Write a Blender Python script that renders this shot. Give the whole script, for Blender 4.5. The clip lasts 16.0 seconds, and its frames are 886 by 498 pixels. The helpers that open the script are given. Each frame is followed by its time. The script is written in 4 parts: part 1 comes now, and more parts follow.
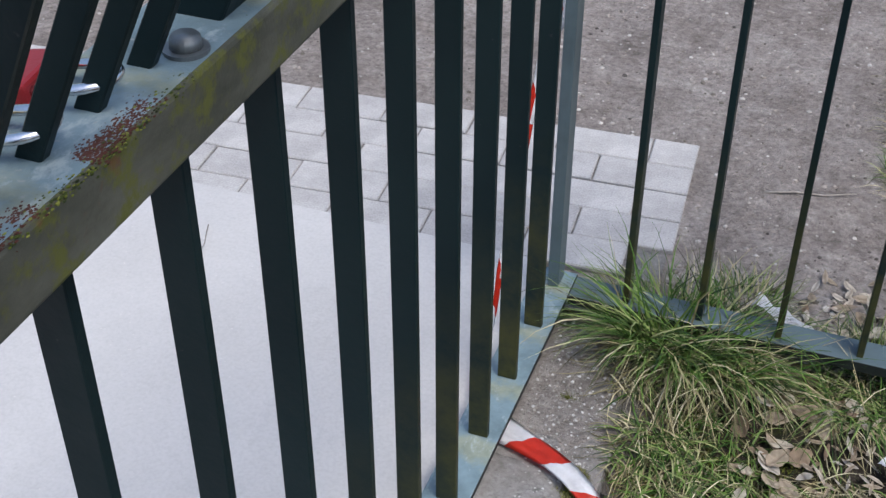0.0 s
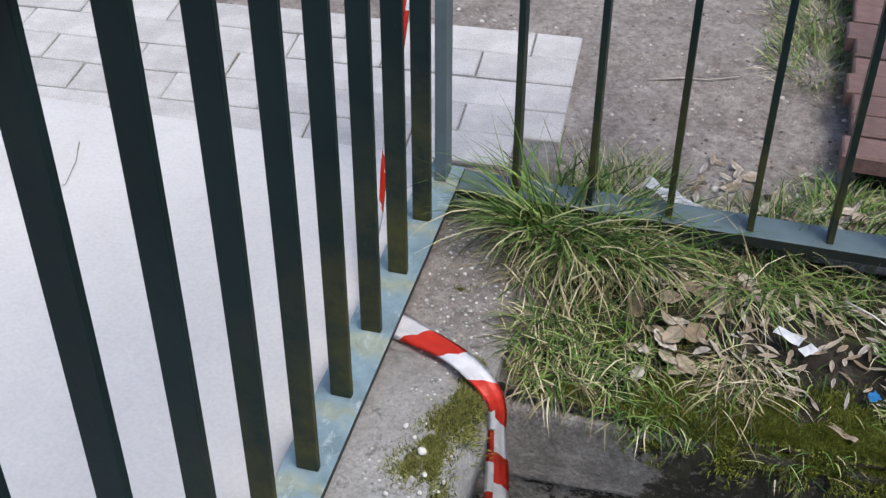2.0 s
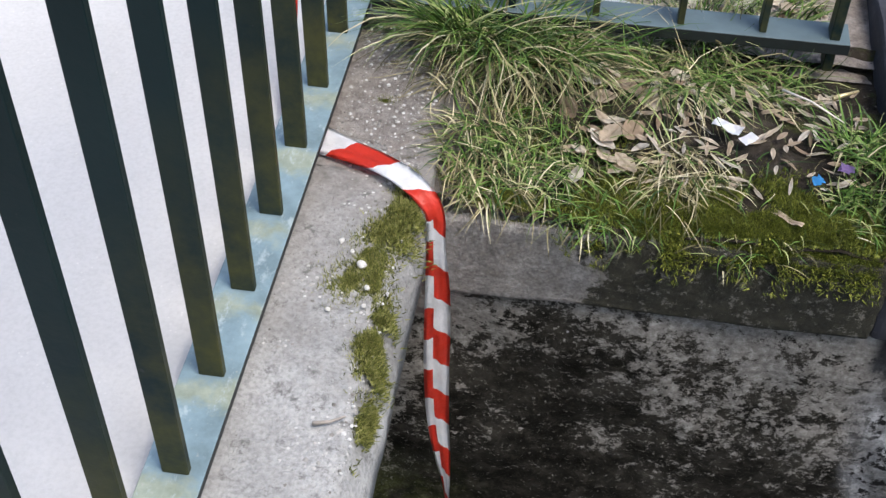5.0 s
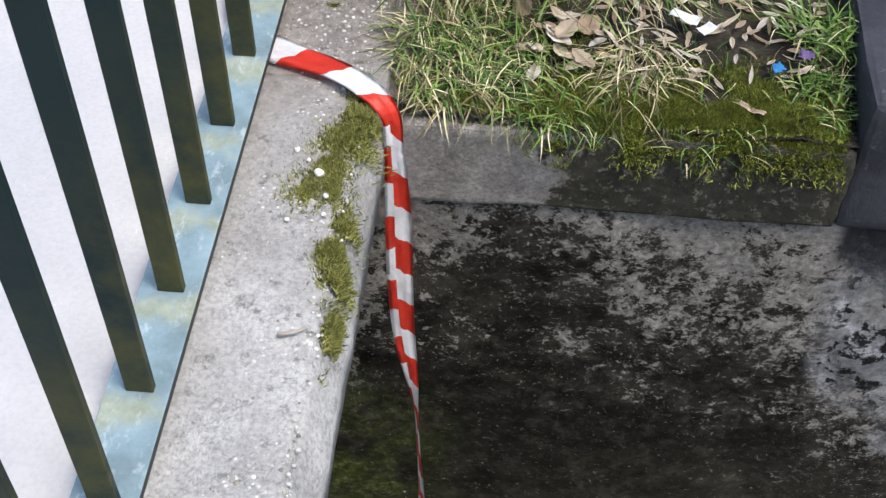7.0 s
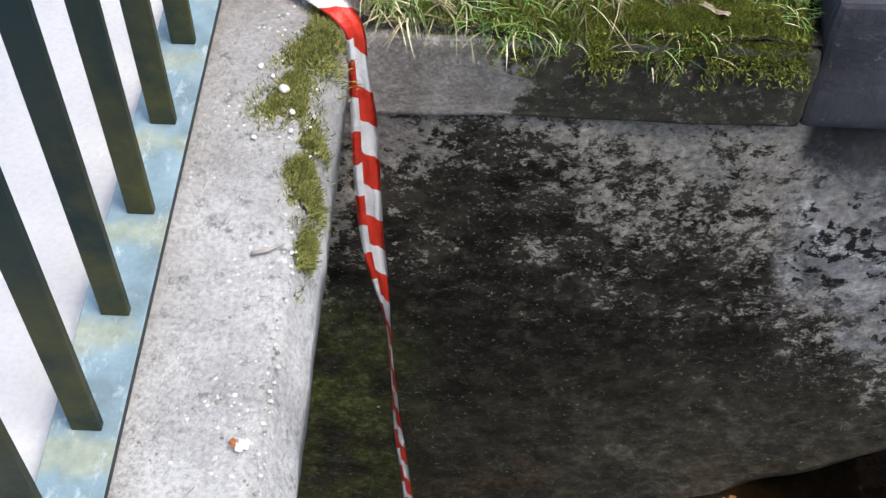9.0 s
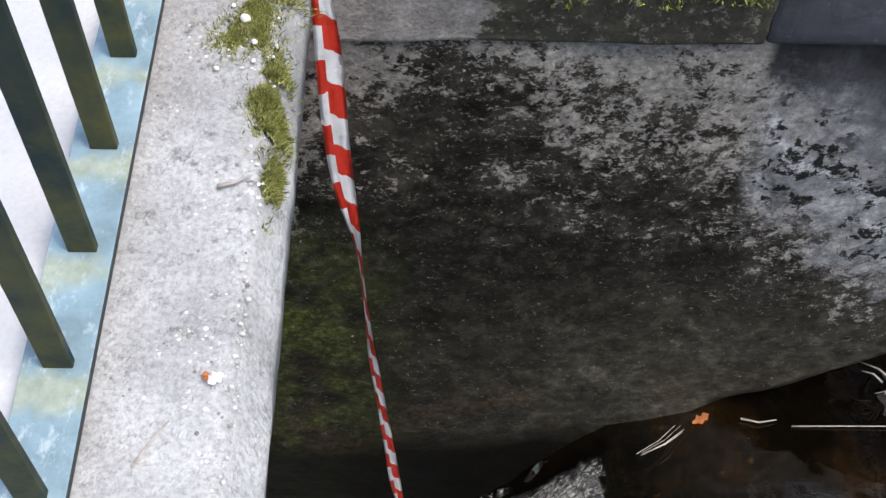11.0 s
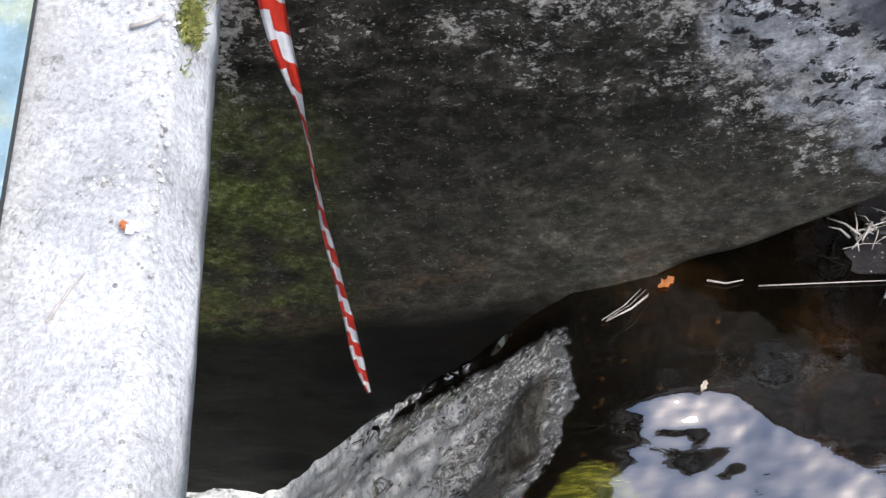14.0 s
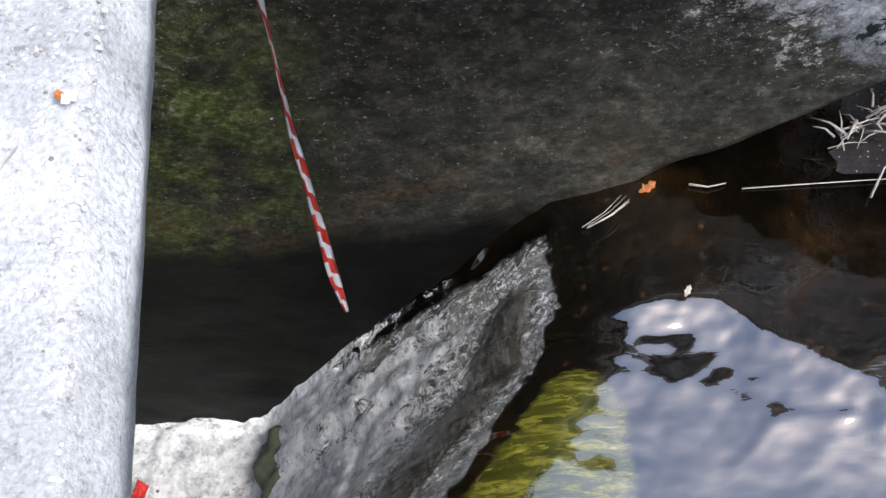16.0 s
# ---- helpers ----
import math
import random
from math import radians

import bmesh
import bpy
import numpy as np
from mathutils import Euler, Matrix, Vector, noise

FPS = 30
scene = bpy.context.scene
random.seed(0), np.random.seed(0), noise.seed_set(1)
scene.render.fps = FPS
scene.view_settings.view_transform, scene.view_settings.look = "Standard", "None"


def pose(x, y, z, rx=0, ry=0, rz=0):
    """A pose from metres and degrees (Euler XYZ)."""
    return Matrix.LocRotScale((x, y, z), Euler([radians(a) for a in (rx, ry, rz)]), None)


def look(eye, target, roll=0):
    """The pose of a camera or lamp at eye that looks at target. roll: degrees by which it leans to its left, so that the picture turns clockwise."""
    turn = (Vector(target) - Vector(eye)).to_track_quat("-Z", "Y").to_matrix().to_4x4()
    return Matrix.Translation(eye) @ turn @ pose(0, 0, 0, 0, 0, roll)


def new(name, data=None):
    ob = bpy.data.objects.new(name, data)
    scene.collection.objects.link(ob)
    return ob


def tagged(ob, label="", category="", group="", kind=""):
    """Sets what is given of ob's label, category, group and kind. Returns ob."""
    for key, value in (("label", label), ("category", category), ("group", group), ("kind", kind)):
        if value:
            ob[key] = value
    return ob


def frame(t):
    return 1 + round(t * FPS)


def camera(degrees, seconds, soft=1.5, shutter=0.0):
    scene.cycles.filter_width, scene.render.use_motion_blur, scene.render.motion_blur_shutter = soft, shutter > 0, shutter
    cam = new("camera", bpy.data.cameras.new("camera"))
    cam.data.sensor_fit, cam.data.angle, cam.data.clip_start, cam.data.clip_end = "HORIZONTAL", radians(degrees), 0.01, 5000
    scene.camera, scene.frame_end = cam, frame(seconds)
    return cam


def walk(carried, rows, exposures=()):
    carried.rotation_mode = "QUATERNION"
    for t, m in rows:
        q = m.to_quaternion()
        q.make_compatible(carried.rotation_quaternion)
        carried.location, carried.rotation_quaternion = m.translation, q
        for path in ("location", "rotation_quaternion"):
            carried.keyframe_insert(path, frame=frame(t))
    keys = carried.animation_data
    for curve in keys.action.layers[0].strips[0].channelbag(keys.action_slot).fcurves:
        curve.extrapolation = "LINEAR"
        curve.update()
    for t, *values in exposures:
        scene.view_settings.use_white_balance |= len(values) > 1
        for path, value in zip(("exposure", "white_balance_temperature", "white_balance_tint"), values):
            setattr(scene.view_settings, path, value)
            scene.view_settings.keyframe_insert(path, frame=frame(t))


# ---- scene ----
cam = camera(38.6, 16.0, soft=1.4)
PATH = [
    (0, (0.445, -1.330, 1.395), (-0.112, 0.147, 0.223), 0.1),
    (0.5, (0.466, -1.344, 1.372), (-0.061, 0.157, 0.175), -0.2),
    (1, (0.470, -1.336, 1.360), (-0.010, 0.152, 0.140), 0.1),
    (1.5, (0.477, -1.337, 1.346), (0.032, 0.163, 0.093), 0.2),
    (2, (0.466, -1.327, 1.298), (0.068, 0.172, 0.035), 0.2),
    (2.5, (0.45, -1.327, 1.274), (0.095, 0.16, -0.015), 0.3),
    (3, (0.436, -1.329, 1.24), (0.12, 0.148, -0.07), 0.6),
    (3.5, (0.434, -1.326, 1.217), (0.142, 0.132, -0.121), 0.5),
    (4, (0.421, -1.326, 1.199), (0.162, 0.113, -0.166), 0.7),
    (6.5, (0.401, -1.328, 1.127), (0.261, 0.016, -0.348), 0.5),
    (7, (0.398, -1.323, 1.12), (0.278, 0.002, -0.374), 0.4),
    (7.5, (0.397, -1.322, 1.116), (0.295, -0.018, -0.397), 0.6),
    (8, (0.398, -1.323, 1.116), (0.31, -0.041, -0.417), 0.5),
    (8.5, (0.395, -1.324, 1.114), (0.323, -0.066, -0.439), 0.5),
    (9, (0.381, -1.327, 1.111), (0.335, -0.096, -0.465), 0.6),
    (11.5, (0.389, -1.325, 1.105), (0.395, -0.203, -0.551), 0.7),
    (12, (0.395, -1.328, 1.094), (0.408, -0.226, -0.575), 0.6),
    (12.5, (0.402, -1.327, 1.074), (0.422, -0.251, -0.611), 0.6),
    (13, (0.41, -1.33, 1.05), (0.436, -0.278, -0.65), 0.4),
    (13.5, (0.417, -1.33, 1.023), (0.451, -0.301, -0.692), 0.4),
    (14, (0.424, -1.334, 1.0), (0.465, -0.327, -0.727), 0.4),
    (14.5, (0.43, -1.339, 0.974), (0.476, -0.354, -0.766), 0.4),
    (15, (0.436, -1.346, 0.952), (0.488, -0.38, -0.799), 0.4),
    (15.5, (0.441, -1.353, 0.927), (0.497, -0.404, -0.833), 0.3),
    (16, (0.444, -1.359, 0.9), (0.504, -0.432, -0.87), 0.1),
]
walk(cam, [(t, look(eye, target, roll)) for t, eye, target, roll in PATH],
     exposures=((0.0, 0.72, 6800, 10), (2.0, 0.92, 7000, 10), (4.2, 1.12, 7150, 10), (7.0, 1.42, 7150, 10), (9.0, 1.50, 7150, 10), (11.5, 1.60, 6950, 10), (12.5, 1.72, 6900, 10), (13.5, 1.86, 6800, 10), (15.0, 1.92, 6700, 10), (16.0, 1.92, 6650, 10)))

# ---- light: an overcast sky ----
SUN_EL, SUN_AZ = radians(64), radians(125)
world = bpy.data.worlds.new("overcast_sky")
scene.world = world
world.use_nodes = True
wn, wl = world.node_tree.nodes, world.node_tree.links
sky = wn.new("ShaderNodeTexSky")
sky.sky_type = 'NISHITA'
sky.sun_disc = False
sky.sun_elevation, sky.sun_rotation = SUN_EL, SUN_AZ
sky.air_density, sky.dust_density, sky.ozone_density = 1.0, 1.6, 1.4
wn["Background"].inputs["Strength"].default_value = 0.15
# an overcast sky is brightest overhead
way = wn.new("ShaderNodeSeparateXYZ")
wl.new(wn.new("ShaderNodeTexCoord").outputs["Generated"], way.inputs[0])
rise = wn.new("ShaderNodeMapRange")
rise.inputs["To Min"].default_value, rise.inputs["To Max"].default_value = 0.30, 1.35
wl.new(way.outputs[2], rise.inputs["Value"])
veil = wn.new("ShaderNodeVectorMath")
veil.operation = 'SCALE'
wl.new(sky.outputs["Color"], veil.inputs[0])
wl.new(rise.outputs[0], veil.inputs["Scale"])
wl.new(veil.outputs[0], wn["Background"].inputs["Color"])
sun = new("sun", bpy.data.lights.new("sun", 'SUN'))
sun.data.energy, sun.data.angle, sun.data.color = 1.5, radians(22), (1.0, 0.99, 0.97)
sun.matrix_world = look((0, 0, 0), (-math.sin(SUN_AZ) * math.cos(SUN_EL), -math.cos(SUN_AZ) * math.cos(SUN_EL), -math.sin(SUN_EL)))
sun.location = (0, 0, 20)


# ---- materials ----
class Nodes:
    """Short hands for building node materials."""

    def __init__(self, name, rough=0.8, metal=0.0, spec=0.5):
        self.m = bpy.data.materials.new(name)
        self.m.use_nodes = True
        self.n, self.l = self.m.node_tree.nodes, self.m.node_tree.links
        self.b = self.n["Principled BSDF"]
        self.b.inputs["Roughness"].default_value = rough
        self.b.inputs["Metallic"].default_value = metal
        self.b.inputs["Specular IOR Level"].default_value = spec
        self.co = self.n.new("ShaderNodeTexCoord").outputs["Object"]
        self.height = []

    def mapped(self, scale=(1, 1, 1), rot=(0, 0, 0), source=None):
        mp = self.n.new("ShaderNodeMapping")
        mp.inputs["Scale"].default_value = scale
        mp.inputs["Rotation"].default_value = rot
        self.l.new(source or self.co, mp.inputs["Vector"])
        return mp.outputs["Vector"]

    def noise(self, scale, detail=5, rough=0.6, vec=None, dist=0.0):
        t = self.n.new("ShaderNodeTexNoise")
        t.inputs["Scale"].default_value, t.inputs["Detail"].default_value = scale, detail
        t.inputs["Roughness"].default_value, t.inputs["Distortion"].default_value = rough, dist
        self.l.new(vec or self.co, t.inputs["Vector"])
        return t.outputs["Fac"]

    def voronoi(self, scale, vec=None, feature='F1'):
        t = self.n.new("ShaderNodeTexVoronoi")
        t.feature = feature
        t.inputs["Scale"].default_value = scale
        self.l.new(vec or self.co, t.inputs["Vector"])
        return t.outputs["Distance"]

    def ramp(self, fac, *stops):
        r = self.n.new("ShaderNodeValToRGB")
        el = r.color_ramp.elements
        while len(el) < len(stops):
            el.new(0.5)
        for e, (p, c) in zip(el, stops):
            e.position = p
            e.color = (c, c, c, 1) if isinstance(c, (int, float)) else (*c, 1)
        self.l.new(fac, r.inputs["Fac"])
        return r.outputs["Color"]

    def mix(self, fac, a, b, mode='MIX'):
        x = self.n.new("ShaderNodeMix")
        x.data_type, x.blend_type = 'RGBA', mode
        for slot, v in ((0, fac), (6, a), (7, b)):
            if isinstance(v, (int, float)):
                x.inputs[slot].default_value = v if slot == 0 else (v, v, v, 1)
            elif isinstance(v, tuple):
                x.inputs[slot].default_value = (*v, 1)
            else:
                self.l.new(v, x.inputs[slot])
        return x.outputs[2]

    def math(self, op, a, b=0.0):
        x = self.n.new("ShaderNodeMath")
        x.operation = op
        for i, v in enumerate((a, b)):
            if isinstance(v, (int, float)):
                x.inputs[i].default_value = v
            else:
                self.l.new(v, x.inputs[i])
        return x.outputs[0]

    def axis(self, k):
        s = self.n.new("ShaderNodeSeparateXYZ")
        self.l.new(self.co, s.inputs[0])
        return s.outputs[k]

    def bump(self, h, dist, strength=1.0):
        b = self.n.new("ShaderNodeBump")
        b.inputs["Distance"].default_value, b.inputs["Strength"].default_value = dist, strength
        self.l.new(h, b.inputs["Height"])
        if self.height:
            self.l.new(self.height[-1], b.inputs["Normal"])
        self.height.append(b.outputs["Normal"])
        self.l.new(b.outputs["Normal"], self.b.inputs["Normal"])

    def done(self, color=None, rough=None):
        if color is not None:
            if isinstance(color, tuple):
                self.b.inputs["Base Color"].default_value = (*color, 1)
            else:
                self.l.new(color, self.b.inputs["Base Color"])
        if rough is not None:
            self.l.new(rough, self.b.inputs["Roughness"])
        return self.m

    def random(self):
        return self.n.new("ShaderNodeObjectInfo").outputs["Random"]

    def island(self):
        return self.n.new("ShaderNodeNewGeometry").outputs["Random Per Island"]


def mat_bar():
    k = Nodes("green_black_paint", rough=0.5, spec=0.12)
    big = k.ramp(k.noise(3.5, 4), (0.35, (0.007, 0.0165, 0.0185)), (0.7, (0.012, 0.025, 0.027)))
    algae = k.math('MULTIPLY', k.ramp(k.noise(9, 6, 0.7), (0.36, 0.0), (0.62, 1.0)), 0.85)
    z = k.ramp(k.axis(2), (0.0, 1.0), (0.42, 0.0))
    col = k.mix(k.math('MULTIPLY', algae, z), big, (0.075, 0.072, 0.022))
    chip = k.ramp(k.noise(70, 3, 0.6), (0.72, 0.0), (0.76, 1.0))
    col = k.mix(chip, col, (0.03, 0.036, 0.038))
    k.bump(k.noise(60, 4), 0.0006)
    return k.done(col, k.ramp(k.noise(14, 4), (0.3, 0.35), (0.7, 0.6)))


def mat_rail():
    k = Nodes("weathered_blue_grey_paint", rough=0.5)
    col = k.ramp(k.noise(11, 6, 0.65), (0.3, (0.085, 0.125, 0.14)), (0.55, (0.16, 0.235, 0.27)), (0.75, (0.24, 0.33, 0.37)))
    # pale algae washed down round the foot of each bar
    foot = k.math('ABSOLUTE', k.math('SUBTRACT', k.math('FRACT', k.math('ADD', k.math('MULTIPLY', k.axis(1), 1 / 0.1405), 20.72)), 0.5))
    alg = k.ramp(k.math('ADD', k.math('MULTIPLY', foot, -0.9), k.noise(9, 7, 0.72)), (0.33, 0.0), (0.48, 0.75))
    col = k.mix(alg, col, k.ramp(k.noise(30, 5, 0.7), (0.3, (0.15, 0.165, 0.105)), (0.7, (0.31, 0.335, 0.25))))
    worn = k.ramp(k.noise(34, 7, 0.75, k.mapped((1, 0.5, 1))), (0.55, 0.0), (0.64, 0.7))
    col = k.mix(worn, col, (0.34, 0.40, 0.42))
    speck = k.ramp(k.noise(120, 2), (0.66, 0.0), (0.72, 0.5))
    col = k.mix(speck, col, (0.30, 0.30, 0.28))
    k.bump(k.noise(90, 4), 0.0008)
    return k.done(col, k.ramp(k.noise(20, 3), (0.3, 0.35), (0.7, 0.65)))


def mat_mossy_rail():
    k = Nodes("moss_grown_rail_paint", rough=0.75)
    base = k.ramp(k.noise(16, 6, 0.7, k.mapped((1, 0.4, 1))), (0.3, (0.03, 0.034, 0.022)), (0.5, (0.075, 0.076, 0.056)), (0.75, (0.14, 0.14, 0.11)))
    moss = k.ramp(k.noise(28, 6, 0.75), (0.5, 0.0), (0.6, 1.0))
    col = k.mix(moss, base, (0.10, 0.105, 0.02))
    rust = k.ramp(k.noise(6, 5, 0.7), (0.62, 0.0), (0.68, 0.9))
    col = k.mix(rust, col, (0.16, 0.045, 0.02))
    k.bump(k.noise(70, 6, 0.7), 0.002)
    return k.done(col)


def mat_concrete(name, lo, hi, dark=(0.1, 0.1, 0.095), stains=0.5, tint=(0.3, 0.28, 0.26), grain=0.002, fine_amp=1.0, soil=False):
    k = Nodes(name, rough=0.9, spec=0.3)
    col = k.ramp(k.noise(5, 8, 0.68), (0.3, lo), (0.72, hi))
    col = k.mix(k.ramp(k.noise(2.2, 4), (0.45, 0.0), (0.7, 0.6)), col, tint)
    fine = k.ramp(k.noise(150, 3, 0.6), (0.3, 1 - 0.28 * fine_amp), (0.6, 1 + 0.08 * fine_amp))
    col = k.mix(1.0, col, fine, 'MULTIPLY')
    if soil:
        # trodden-in soil that thins out along the coping
        dirt = k.ramp(k.math('ADD', k.math('MULTIPLY', k.axis(1), 1.1), k.math('MULTIPLY', k.noise(7, 7, 0.7), 1.3)), (0.20, 0.0), (0.75, 0.85))
        col = k.mix(dirt, col, k.ramp(k.noise(40, 6, 0.7), (0.3, (0.10, 0.088, 0.076)), (0.7, (0.25, 0.23, 0.215))))
        black = k.ramp(k.noise(21, 8, 0.8), (0.56, 0.0), (0.66, 0.6))
        black = k.math('MULTIPLY', black, k.ramp(k.math('ADD', k.axis(1), 1.0), (0.15, 0.12), (0.70, 1.0)))
        col = k.mix(black, col, (0.085, 0.083, 0.080))
    pits = k.ramp(k.noise(42, 7, 0.78), (0.56, 0.0), (0.66, stains))
    col = k.mix(pits, col, dark)
    grit = k.ramp(k.voronoi(85), (0.06, 0.8), (0.16, 0.0))
    col = k.mix(k.math('MULTIPLY', grit, k.ramp(k.noise(12, 3), (0.5, 0.0), (0.6, 0.6))), col, (0.62, 0.6, 0.57))
    k.bump(k.noise(30, 8, 0.7), grain * 2)
    k.bump(k.noise(220, 3), grain * 0.6)
    return k.done(col)


def mat_cap():
    k = Nodes("blackened_cap_concrete", rough=0.9, spec=0.25)
    col = k.ramp(k.noise(16, 10, 0.75), (0.3, (0.15, 0.14, 0.135)), (0.5, (0.29, 0.275, 0.265)), (0.72, (0.46, 0.44, 0.43)))
    col = k.mix(1.0, col, k.ramp(k.noise(140, 4, 0.7), (0.3, 0.55), (0.65, 1.2)), 'MULTIPLY')
    # black growth takes over to the right, with pale patches left standing
    x = k.math('MULTIPLY', k.math('SUBTRACT', k.axis(0), 0.43), 3.2)
    x = k.math('MAXIMUM', k.math('MINIMUM', x, 0.20), -0.22)
    black = k.ramp(k.math('ADD', x, k.noise(12, 10, 0.75)), (0.49, 0.0), (0.55, 0.95))
    col = k.mix(black, col, k.ramp(k.noise(50, 5), (0.3, (0.012, 0.013, 0.008)), (0.7, (0.045, 0.043, 0.028))))
    col = k.mix(k.ramp(k.noise(45, 8, 0.8), (0.545, 0.0), (0.59, 0.75)), col, (0.22, 0.208, 0.185))
    k.bump(k.noise(20, 10, 0.78), 0.012)
    k.bump(k.noise(120, 4, 0.7), 0.005)
    return k.done(col)


def lime(k, col):
    """Pale lime bloom with black blisters along the slanting joint of the two walls."""
    x, z = k.axis(0), k.axis(2)
    d = k.math('ADD', k.math('ADD', k.math('MULTIPLY', k.math('SUBTRACT', x, 0.92), 0.66), k.math('MULTIPLY', k.math('ADD', z, 0.42), 0.75)), k.math('MULTIPLY', k.math('SUBTRACT', k.noise(5.5, 7, 0.7), 0.5), 0.30))
    off = k.math('ABSOLUTE', k.math('ADD', d, 0.07))
    lim = k.math('MULTIPLY', k.ramp(k.math('ADD', x, k.math('MULTIPLY', k.math('SUBTRACT', k.noise(10, 6, 0.7), 0.5), 0.12)), (0.88, 0.0), (0.93, 1.0)), k.ramp(z, (0.0, 1.0), (0.001, 0.0)))
    m = k.ramp(k.math('ADD', off, k.math('MULTIPLY', k.math('SUBTRACT', k.noise(7, 10, 0.78), 0.5), 0.62)), (0.03, 1.0), (0.16, 0.0))
    m = k.math('MULTIPLY', m, lim)
    pale = k.ramp(k.noise(30, 9, 0.78), (0.36, (0.11, 0.115, 0.12)), (0.52, (0.32, 0.33, 0.35)), (0.68, (0.70, 0.71, 0.74)))
    col = k.mix(k.math('MULTIPLY', m, 0.85), col, pale)
    blister = k.math('MULTIPLY', k.ramp(k.noise(27, 6, 0.72, None, 0.3), (0.53, 0.0), (0.555, 0.97)), k.ramp(k.math('ADD', off, k.math('MULTIPLY', k.noise(5, 3), 0.1)), (0.12, 1.0), (0.17, 0.0)))
    col = k.mix(k.math('MULTIPLY', blister, lim), col, (0.012, 0.012, 0.013))
    vein = k.ramp(k.math('ADD', k.math('ABSOLUTE', k.math('ADD', d, 0.06)), k.math('MULTIPLY', k.math('ABSOLUTE', k.math('SUBTRACT', k.noise(14, 8, 0.78), 0.5)), 0.30)), (0.004, 0.95), (0.016, 0.0))
    return k.mix(k.math('MULTIPLY', vein, lim), col, (0.66, 0.67, 0.69))


def mat_wall():
    k = Nodes("stained_black_grey_concrete", rough=0.8, spec=0.05)
    x, z = k.axis(0), k.axis(2)
    flat = k.mapped((1.0, 1.0, 1.15), (0, 0.1, 0))
    cloud = k.noise(3.0, 6, 0.65)
    patch = k.noise(8, 6, 0.7, flat)
    # pale crust cover: most along the top and towards the joint; wall darkens downward
    left = k.ramp(x, (0.0, 0.85), (0.14, 0.38), (0.24, 0.06), (0.45, 0.0), (0.75, 0.36), (1.0, 0.68))
    stay = k.math('ADD', k.math('ADD', k.math('MULTIPLY', k.math('ADD', z, 0.30), 1.45), 0.65), k.math('MULTIPLY', left, 0.9))
    stay = k.math('ADD', stay, k.math('ADD', k.math('MULTIPLY', k.math('SUBTRACT', cloud, 0.5), 1.5), k.math('MULTIPLY', k.math('SUBTRACT', patch, 0.5), 1.6)))
    stay = k.math('MAXIMUM', k.math('MINIMUM', stay, 1.0), 0.0)
    black = k.ramp(k.noise(34, 8, 0.75), (0.3, (0.004, 0.0037, 0.003)), (0.50, (0.012, 0.011, 0.009)), (0.70, (0.060, 0.055, 0.045)))
    film = k.ramp(k.noise(13, 9, 0.75, flat), (0.42, 0.0), (0.62, 0.75))
    col = k.mix(k.math('MULTIPLY', film, k.math('ADD', k.math('MULTIPLY', stay, 0.80), 0.12)), black, (0.11, 0.103, 0.088))
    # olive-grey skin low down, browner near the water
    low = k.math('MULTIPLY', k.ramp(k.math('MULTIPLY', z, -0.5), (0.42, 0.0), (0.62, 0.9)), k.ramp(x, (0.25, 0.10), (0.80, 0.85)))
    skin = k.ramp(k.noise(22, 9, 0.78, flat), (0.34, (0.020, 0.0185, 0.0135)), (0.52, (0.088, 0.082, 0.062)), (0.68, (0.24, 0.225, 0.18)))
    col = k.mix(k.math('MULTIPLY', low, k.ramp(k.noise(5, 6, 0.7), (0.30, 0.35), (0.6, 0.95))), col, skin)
    pale = k.ramp(k.noise(75, 6, 0.72), (0.3, (0.13, 0.124, 0.115)), (0.5, (0.30, 0.285, 0.265)), (0.72, (0.58, 0.56, 0.53)))
    crust = k.ramp(k.math('ADD', k.noise(40, 12, 0.80, flat, 0.2), k.math('MULTIPLY', stay, 0.25)), (0.645, 0.0), (0.69, 1.0))
    col = k.mix(crust, col, pale)
    grain = k.ramp(k.math('ADD', k.noise(85, 8, 0.8, k.mapped((1, 1, 1.3))), k.math('MULTIPLY', stay, 0.06)), (0.60, 0.0), (0.635, 0.9))
    col = k.mix(grain, col, k.ramp(k.noise(40, 3), (0.35, (0.13, 0.124, 0.108)), (0.65, (0.42, 0.405, 0.375))))
    scratch = k.ramp(k.noise(4.2, 4, 0.6, k.mapped((1, 1, 15), (0, 0.14, 0)), 0.25), (0.665, 0.0), (0.70, 0.6))
    col = k.mix(k.math('MULTIPLY', scratch, stay), col, (0.30, 0.28, 0.255))
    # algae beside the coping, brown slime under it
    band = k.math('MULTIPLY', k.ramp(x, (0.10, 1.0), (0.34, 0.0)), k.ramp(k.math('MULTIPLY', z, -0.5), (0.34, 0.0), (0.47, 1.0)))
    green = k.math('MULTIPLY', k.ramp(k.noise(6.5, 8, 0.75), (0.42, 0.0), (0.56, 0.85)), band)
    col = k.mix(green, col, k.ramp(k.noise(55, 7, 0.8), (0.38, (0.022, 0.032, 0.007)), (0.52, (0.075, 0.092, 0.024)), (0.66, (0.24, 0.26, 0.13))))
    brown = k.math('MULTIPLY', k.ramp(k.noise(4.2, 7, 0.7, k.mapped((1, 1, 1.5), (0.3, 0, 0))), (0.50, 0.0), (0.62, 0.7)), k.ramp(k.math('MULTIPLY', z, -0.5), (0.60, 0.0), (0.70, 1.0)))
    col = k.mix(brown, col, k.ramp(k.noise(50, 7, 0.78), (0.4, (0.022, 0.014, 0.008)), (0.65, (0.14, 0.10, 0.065))))
